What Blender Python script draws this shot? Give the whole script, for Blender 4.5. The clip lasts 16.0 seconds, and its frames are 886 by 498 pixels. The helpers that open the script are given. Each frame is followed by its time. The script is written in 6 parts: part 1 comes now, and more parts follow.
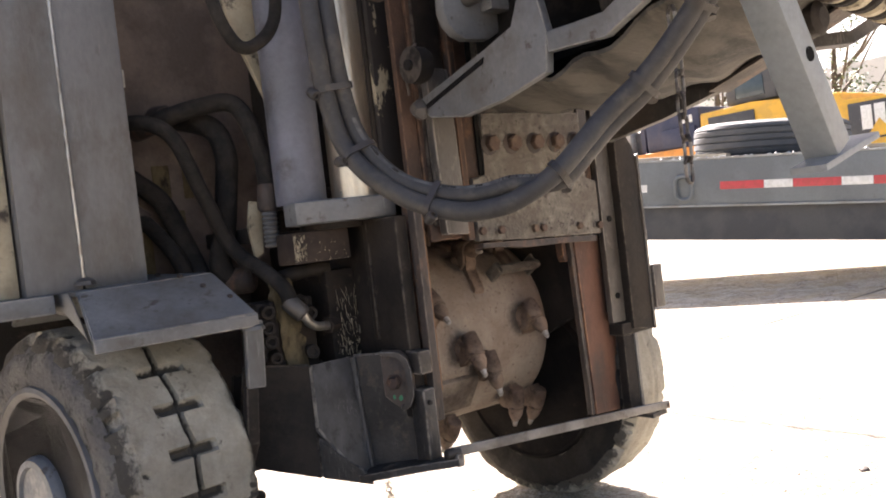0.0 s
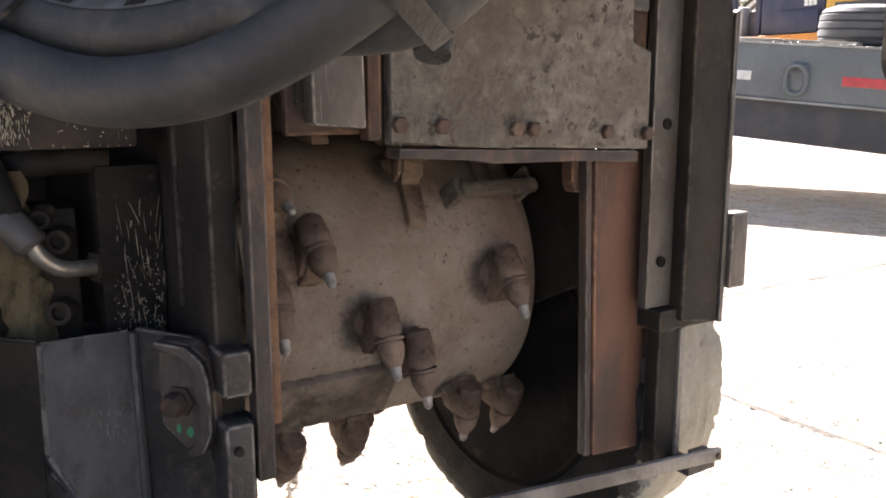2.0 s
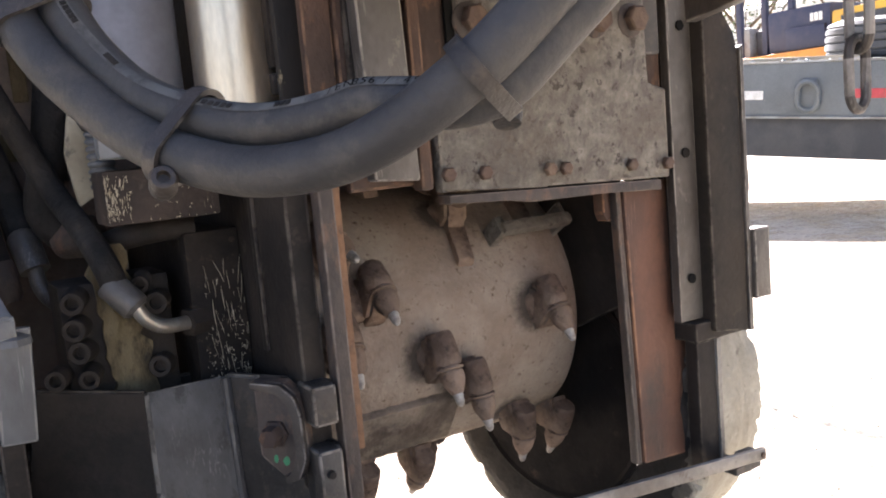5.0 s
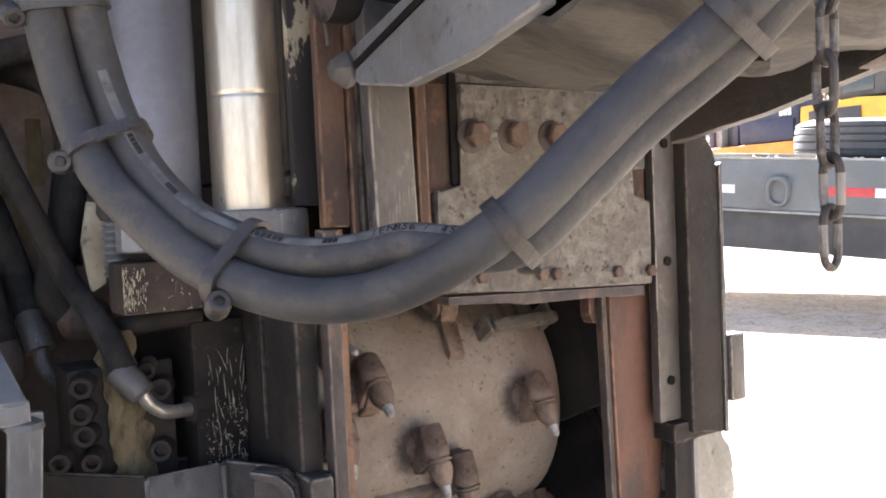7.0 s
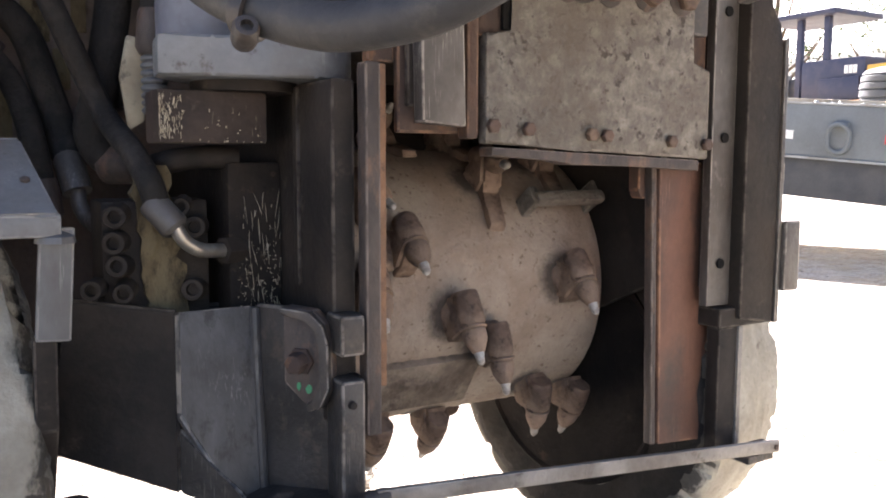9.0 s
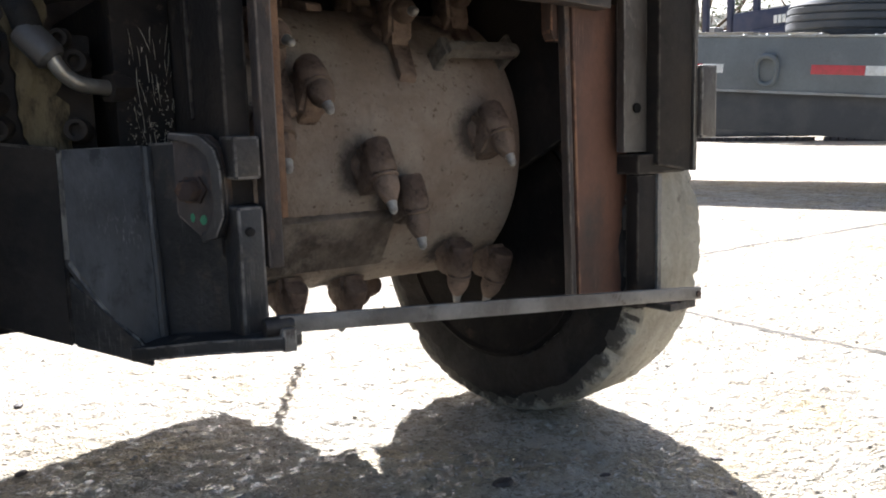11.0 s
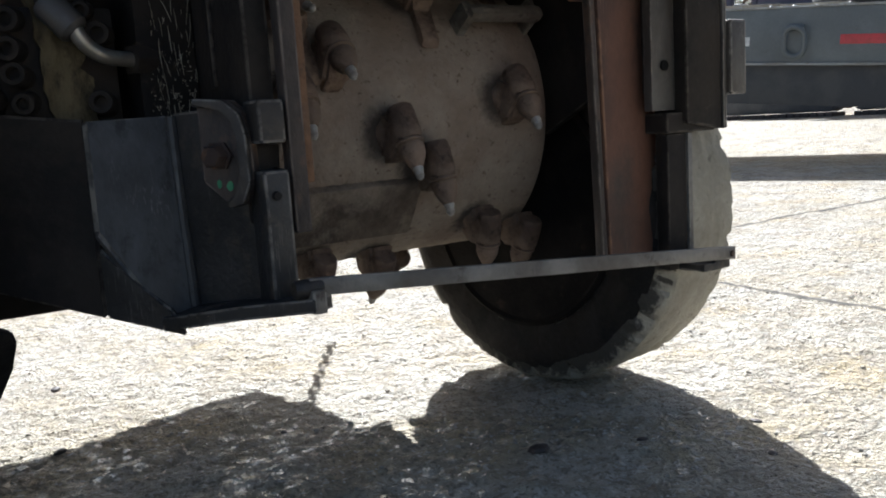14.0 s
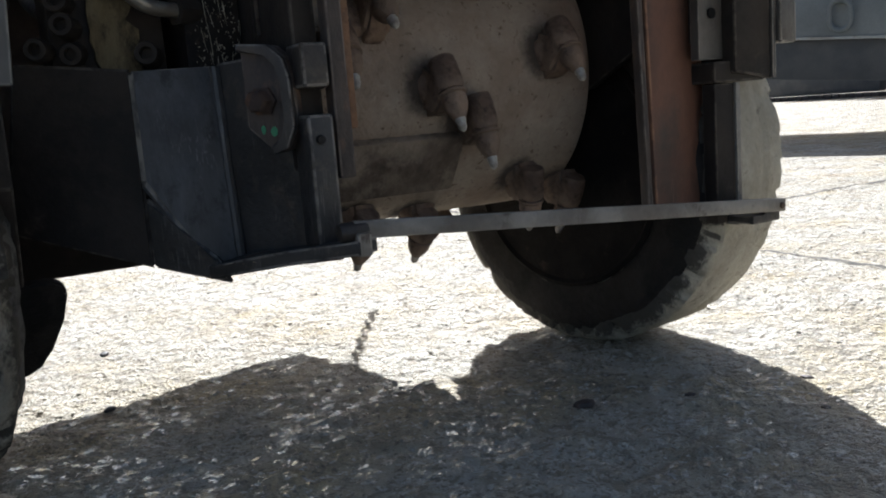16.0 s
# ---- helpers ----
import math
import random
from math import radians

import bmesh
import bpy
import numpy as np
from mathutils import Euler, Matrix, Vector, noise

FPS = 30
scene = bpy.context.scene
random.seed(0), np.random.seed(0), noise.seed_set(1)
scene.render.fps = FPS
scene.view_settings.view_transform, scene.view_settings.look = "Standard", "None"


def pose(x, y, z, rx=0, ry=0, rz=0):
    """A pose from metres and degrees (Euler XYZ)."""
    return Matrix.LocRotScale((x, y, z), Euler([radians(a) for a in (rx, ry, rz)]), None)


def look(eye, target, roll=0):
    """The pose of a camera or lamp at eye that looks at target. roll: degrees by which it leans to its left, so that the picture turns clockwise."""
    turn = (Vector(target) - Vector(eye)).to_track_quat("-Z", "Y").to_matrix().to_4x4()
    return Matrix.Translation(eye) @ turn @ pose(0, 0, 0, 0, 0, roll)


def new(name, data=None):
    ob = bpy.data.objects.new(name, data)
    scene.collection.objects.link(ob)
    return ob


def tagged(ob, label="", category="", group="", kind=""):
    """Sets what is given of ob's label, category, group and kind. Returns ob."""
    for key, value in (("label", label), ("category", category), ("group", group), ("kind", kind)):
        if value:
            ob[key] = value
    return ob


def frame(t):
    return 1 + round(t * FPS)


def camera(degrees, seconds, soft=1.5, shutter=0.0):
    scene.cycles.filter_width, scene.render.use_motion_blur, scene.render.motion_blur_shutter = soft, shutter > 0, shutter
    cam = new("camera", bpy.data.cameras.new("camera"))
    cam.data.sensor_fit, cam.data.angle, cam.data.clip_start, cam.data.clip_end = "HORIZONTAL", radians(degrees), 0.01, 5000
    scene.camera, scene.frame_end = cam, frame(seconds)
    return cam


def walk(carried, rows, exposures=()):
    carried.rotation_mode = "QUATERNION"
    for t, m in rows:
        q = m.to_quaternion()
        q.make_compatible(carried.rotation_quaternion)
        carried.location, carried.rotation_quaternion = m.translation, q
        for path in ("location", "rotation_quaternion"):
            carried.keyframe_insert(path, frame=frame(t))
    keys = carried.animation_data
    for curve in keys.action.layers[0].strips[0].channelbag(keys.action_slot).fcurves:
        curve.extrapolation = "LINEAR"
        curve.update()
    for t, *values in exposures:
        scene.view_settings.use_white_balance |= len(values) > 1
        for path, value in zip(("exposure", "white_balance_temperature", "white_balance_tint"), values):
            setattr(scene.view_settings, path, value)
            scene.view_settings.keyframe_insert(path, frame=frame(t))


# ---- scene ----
cam = camera(55.2, 16.0, soft=1.9)
PATH = [
    (0, (-1.822, -1.547, 0.843), (-0.568, 0.010, 0.795), -6.65),
    (0.5, (-1.661, -1.400, 1.032), (-0.358, 0.059, 0.615), -5.84),
    (1, (-1.355, -1.312, 1.105), (-0.191, 0.184, 0.467), -4.36),
    (1.5, (-1.120, -1.094, 1.107), (-0.071, 0.474, 0.442), -5.16),
    (2, (-0.994, -0.926, 0.865), (0.079, 0.722, 0.501), -0.06),
    (2.5, (-0.978, -0.893, 0.767), (0.005, 0.829, 0.510), -0.91),
    (3, (-0.973, -0.923, 0.774), (0.066, 0.736, 0.360), -0.81),
    (3.5, (-0.985, -0.954, 0.782), (0.161, 0.646, 0.424), -2.06),
    (4, (-0.993, -0.964, 0.781), (0.205, 0.593, 0.406), -1.99),
    (4.5, (-1.031, -0.978, 0.792), (0.096, 0.647, 0.495), -3.02),
    (5, (-1.094, -1.016, 0.876), (-0.061, 0.677, 0.618), -5.05),
    (5.2, (-1.112, -1.019, 0.928), (-0.080, 0.684, 0.743), -4.72),
    (7.3, (-1.164, -1.054, 0.925), (-0.060, 0.611, 0.839), -2.52),
    (7.5, (-1.170, -1.052, 0.925), (-0.081, 0.624, 0.840), -2.94),
    (8, (-1.179, -1.060, 0.922), (-0.102, 0.624, 0.846), -2.26),
    (8.5, (-1.179, -1.036, 0.878), (-0.113, 0.653, 0.765), -1.69),
    (9, (-1.138, -1.022, 0.778), (-0.128, 0.692, 0.570), 0.15),
    (9.5, (-1.084, -1.023, 0.659), (-0.012, 0.647, 0.408), -1.70),
    (9.7, (-1.067, -1.023, 0.611), (0.054, 0.606, 0.310), -1.85),
    (11.8, (-1.084, -1.023, 0.579), (0.014, 0.632, 0.343), -1.31),
    (12, (-1.082, -1.024, 0.585), (0.015, 0.634, 0.368), -1.25),
    (12.5, (-1.086, -1.020, 0.571), (0.012, 0.634, 0.328), -1.44),
    (13, (-1.081, -1.018, 0.558), (0.016, 0.631, 0.283), -1.27),
    (13.5, (-1.079, -1.019, 0.542), (0.020, 0.625, 0.240), -1.61),
    (14, (-1.078, -1.016, 0.541), (-0.022, 0.654, 0.237), -3.61),
    (14.5, (-1.086, -1.016, 0.548), (-0.069, 0.687, 0.289), -3.76),
    (15, (-1.086, -1.014, 0.540), (-0.073, 0.688, 0.263), -3.61),
    (15.5, (-1.086, -1.011, 0.510), (-0.083, 0.688, 0.183), -3.86),
    (16, (-1.089, -1.010, 0.485), (-0.112, 0.705, 0.161), -4.48),
]
EXPOSURES = [(0.0, 2.72, 7050, 21), (0.4, 2.6, 7000, 21), (0.8, 1.45, 6060, 9), (1.6, 1.3, 5900, 9), (2.0, 2.55, 6700, 20), (2.4, 3.3, 6540, 20), (3.0, 3.3, 6540, 20), (3.5, 2.9, 6540, 20), (4.0, 2.6, 6540, 20), (4.5, 2.5, 6540, 20), (5.0, 3.05, 6540, 20), (5.2, 3.15, 6540, 20), (7.3, 3.42, 6540, 20), (8.5, 3.35, 6540, 20), (9.0, 3.2, 6540, 20), (9.5, 3.2, 6540, 20), (9.7, 3.2, 6540, 20), (11.8, 1.36, 5960, 9), (16.0, 1.3, 5960, 9)]
walk(cam, [(t, look(eye, target, roll)) for t, eye, target, roll in PATH], EXPOSURES)

# ---- light: hazy sun ahead of the machine, open sky ----
SUN = Vector((0.66, 1.10, 1.0)).normalized()
world = bpy.data.worlds.new("sky")
scene.world = world
world.use_nodes = True
wn = world.node_tree
sky = wn.nodes.new("ShaderNodeTexSky")
sky.sky_type = "NISHITA"
sky.sun_disc = False
sky.sun_elevation = math.asin(SUN.z)
sky.sun_rotation = math.atan2(SUN.x, SUN.y)
sky.dust_density = 3.0
wn.nodes["Background"].inputs["Strength"].default_value = 0.05
wn.links.new(sky.outputs[0], wn.nodes["Background"].inputs["Color"])
sun = new("sun", bpy.data.lights.new("sun", "SUN"))
sun.data.energy = 5.0
sun.data.angle = radians(0.6)
sun.data.color = (1.0, 0.985, 0.965)
sun.matrix_world = look(SUN * 40, (0, 0, 0))


# ---- materials ----
def material(name, base, second=None, rough=0.6, metal=0.0, scale=6.0, mix=(0.45, 0.6), bump=0.1, fine=90.0,
             third=None, third_mix=(0.58, 0.66), third_scale=18.0, rough_vary=0.15, stretch=(1, 1, 1), coat=0.0, random=0.0, scratch=None, scratch_cut=0.58, wear=None, dirt=None, spec=0.5):
    """Procedural surface: a base colour, a second one in large patches, a third in small worn spots, fine grain in the relief."""
    m = bpy.data.materials.new(name)
    m.use_nodes = True
    nt = m.node_tree
    b = nt.nodes["Principled BSDF"]
    co = nt.nodes.new("ShaderNodeTexCoord")
    mp = nt.nodes.new("ShaderNodeMapping")
    mp.inputs["Scale"].default_value = stretch
    nt.links.new(co.outputs["Object"], mp.inputs["Vector"])

    def noise_tex(s, detail=5.0, roughness=0.6):
        n = nt.nodes.new("ShaderNodeTexNoise")
        n.inputs["Scale"].default_value = s
        n.inputs["Detail"].default_value = detail
        n.inputs["Roughness"].default_value = roughness
        nt.links.new(mp.outputs[0], n.inputs["Vector"])
        return n.outputs["Fac"]

    def ramp(src, lo, hi):
        r = nt.nodes.new("ShaderNodeMapRange")
        r.inputs["From Min"].default_value, r.inputs["From Max"].default_value = lo, hi
        nt.links.new(src, r.inputs["Value"])
        return r.outputs[0]

    def blend(fac, c1, c2):
        x = nt.nodes.new("ShaderNodeMix")
        x.data_type = "RGBA"
        nt.links.new(fac, x.inputs["Factor"])
        for sock, c in ((x.inputs[6], c1), (x.inputs[7], c2)):
            if isinstance(c, tuple):
                sock.default_value = (*c, 1)
            else:
                nt.links.new(c, sock)
        return x.outputs[2]

    colour = base
    large = noise_tex(scale)
    if second:
        colour = blend(ramp(large, *mix), colour, second)
    if third:
        colour = blend(ramp(noise_tex(third_scale, 8.0, 0.7), *third_mix), colour, third)
    if scratch:
        mask = ramp(noise_tex(11.0, 6.0), scratch_cut - 0.08, scratch_cut + 0.04)
        for turn, size in (((0.1, 0.1, 0), 300.0), ((0.5, 0.7, 0.2), 340.0), ((-0.4, -1.0, 0.4), 260.0)):
            m2 = nt.nodes.new("ShaderNodeMapping")
            m2.inputs["Rotation"].default_value = turn
            m2.inputs["Scale"].default_value = (1.0, 1.0, 0.055)
            nt.links.new(co.outputs["Object"], m2.inputs["Vector"])
            n2 = nt.nodes.new("ShaderNodeTexNoise")
            n2.inputs["Scale"].default_value = size
            n2.inputs["Detail"].default_value = 3.0
            nt.links.new(m2.outputs[0], n2.inputs["Vector"])
            mul = nt.nodes.new("ShaderNodeMath")
            mul.operation = "MULTIPLY"
            nt.links.new(ramp(n2.outputs["Fac"], scratch_cut, scratch_cut + 0.05), mul.inputs[0])
            nt.links.new(mask, mul.inputs[1])
            colour = blend(mul.outputs[0], colour, scratch)
    if dirt:
        colour = blend(ramp(noise_tex(4.3, 7.0, 0.68), 0.47, 0.66), colour, dirt)
    if wear:
        at = nt.nodes.new("ShaderNodeAttribute")
        at.attribute_name = "wear"
        mul = nt.nodes.new("ShaderNodeMath")
        mul.operation = "MULTIPLY"
        nt.links.new(at.outputs["Fac"], mul.inputs[0])
        nt.links.new(ramp(noise_tex(28.0, 5.0, 0.65), 0.42, 0.58), mul.inputs[1])
        colour = blend(mul.outputs[0], colour, wear)
    grain = noise_tex(fine, 4.0)
    hv = nt.nodes.new("ShaderNodeHueSaturation")
    vr = nt.nodes.new("ShaderNodeMapRange")
    vr.inputs["To Min"].default_value, vr.inputs["To Max"].default_value = 0.8, 1.2
    nt.links.new(grain, vr.inputs["Value"])
    nt.links.new(vr.outputs[0], hv.inputs["Value"])
    if isinstance(colour, tuple):
        hv.inputs["Color"].default_value = (*colour, 1)
    else:
        nt.links.new(colour, hv.inputs["Color"])
    last = hv.outputs[0]
    if random:
        oi = nt.nodes.new("ShaderNodeObjectInfo")
        h2 = nt.nodes.new("ShaderNodeHueSaturation")
        r2 = nt.nodes.new("ShaderNodeMapRange")
        r2.inputs["To Min"].default_value, r2.inputs["To Max"].default_value = 1 - random, 1 + random
        nt.links.new(oi.outputs["Random"], r2.inputs["Value"])
        nt.links.new(r2.outputs[0], h2.inputs["Value"])
        nt.links.new(last, h2.inputs["Color"])
        last = h2.outputs[0]
    nt.links.new(last, b.inputs["Base Color"])
    rr = nt.nodes.new("ShaderNodeMapRange")
    rr.inputs["To Min"].default_value, rr.inputs["To Max"].default_value = max(0.05, rough - rough_vary), min(1.0, rough + rough_vary)
    nt.links.new(large, rr.inputs["Value"])
    nt.links.new(rr.outputs[0], b.inputs["Roughness"])
    b.inputs["Metallic"].default_value = metal
    b.inputs["Specular IOR Level"].default_value = spec
    b.inputs["Coat Weight"].default_value = coat
    if bump:
        bp = nt.nodes.new("ShaderNodeBump")
        bp.inputs["Strength"].default_value = bump
        bp.inputs["Distance"].default_value = 0.01
        sm = nt.nodes.new("ShaderNodeMath")
        nt.links.new(grain, sm.inputs[0])
        nt.links.new(large, sm.inputs[1])
        nt.links.new(sm.outputs[0], bp.inputs["Height"])
        nt.links.new(bp.outputs[0], b.inputs["Normal"])
    return m


def concrete_material():
    """Rough, patched yard concrete: large mottling, stains, grit, painted shade of pits, and small damp spots that
    shine.
    """
    m = bpy.data.materials.new("concrete")
    m.use_nodes = True
    nt = m.node_tree
    b = nt.nodes["Principled BSDF"]
    co = nt.nodes.new("ShaderNodeTexCoord")

    def field(s, detail=6.0, roughness=0.6, lo=0.4, hi=0.6, to=(0.0, 1.0), distort=0.0):
        n = nt.nodes.new("ShaderNodeTexNoise")
        n.inputs["Scale"].default_value = s
        n.inputs["Detail"].default_value = detail
        n.inputs["Roughness"].default_value = roughness
        n.inputs["Distortion"].default_value = distort
        nt.links.new(co.outputs["Object"], n.inputs["Vector"])
        r = nt.nodes.new("ShaderNodeMapRange")
        r.inputs["From Min"].default_value, r.inputs["From Max"].default_value = lo, hi
        r.inputs["To Min"].default_value, r.inputs["To Max"].default_value = to
        nt.links.new(n.outputs["Fac"], r.inputs["Value"])
        return r.outputs[0]

    def blend(fac, c1, c2):
        x = nt.nodes.new("ShaderNodeMix")
        x.data_type = "RGBA"
        nt.links.new(fac, x.inputs["Factor"])
        for sock, c in ((x.inputs[6], c1), (x.inputs[7], c2)):
            if isinstance(c, tuple):
                sock.default_value = (*c, 1)
            else:
                nt.links.new(c, sock)
        return x.outputs[2]

    c = blend(field(0.9), (0.525, 0.485, 0.405), (0.45, 0.41, 0.33))
    c = blend(field(3.2, 6, 0.62, 0.45, 0.64), c, (0.45, 0.36, 0.215))
    c = blend(field(11, 6, 0.68, 0.5, 0.62, distort=0.8), c, (0.33, 0.28, 0.2))
    # dark flecks put the small shadows of pits into the colour
    c = blend(field(36, 4, 0.65, 0.54, 0.62, distort=0.8), c, (0.3, 0.255, 0.185))
    c = blend(field(95, 3, 0.6, 0.56, 0.62, distort=0.5), c, (0.24, 0.203, 0.15))
    c = blend(field(70, 3, 0.6, 0.59, 0.66), c, (0.62, 0.58, 0.5))
    nt.links.new(c, b.inputs["Base Color"])
    b.inputs["Roughness"].default_value = 0.8
    wet = nt.nodes.new("ShaderNodeMath")
    wet.operation = "MULTIPLY"
    nt.links.new(field(38, 3, 0.55, 0.50, 0.56), wet.inputs[0])
    nt.links.new(field(5, 4, 0.6, 0.44, 0.56), wet.inputs[1])
    nt.links.new(wet.outputs[0], b.inputs["Coat Weight"])
    b.inputs["Coat Roughness"].default_value = 0.05
    b.inputs["Coat IOR"].default_value = 1.7

    def relief_from(parts, distance):
        total = None
        for src in parts:
            if total is None:
                total = src
                continue
            add = nt.nodes.new("ShaderNodeMath")
            nt.links.new(total, add.inputs[0])
            nt.links.new(src, add.inputs[1])
            total = add.outputs[0]
        bp = nt.nodes.new("ShaderNodeBump")
        bp.inputs["Strength"].default_value = 1.0
        bp.inputs["Distance"].default_value = distance
        nt.links.new(total, bp.inputs["Height"])
        return bp.outputs[0]

    nt.links.new(relief_from((field(34, 5, 0.62, 0.3, 0.7), field(90, 3, 0.55, 0.3, 0.7, (0, 0.4)), field(190, 2, 0.5, 0.3, 0.7, (0, 0.2))), 0.0135), b.inputs["Normal"])
    nt.links.new(relief_from((field(48, 2, 0.5, 0.3, 0.7), field(120, 1, 0.5, 0.3, 0.7, (0, 0.3))), 0.014), b.inputs["Coat Normal"])
    return m


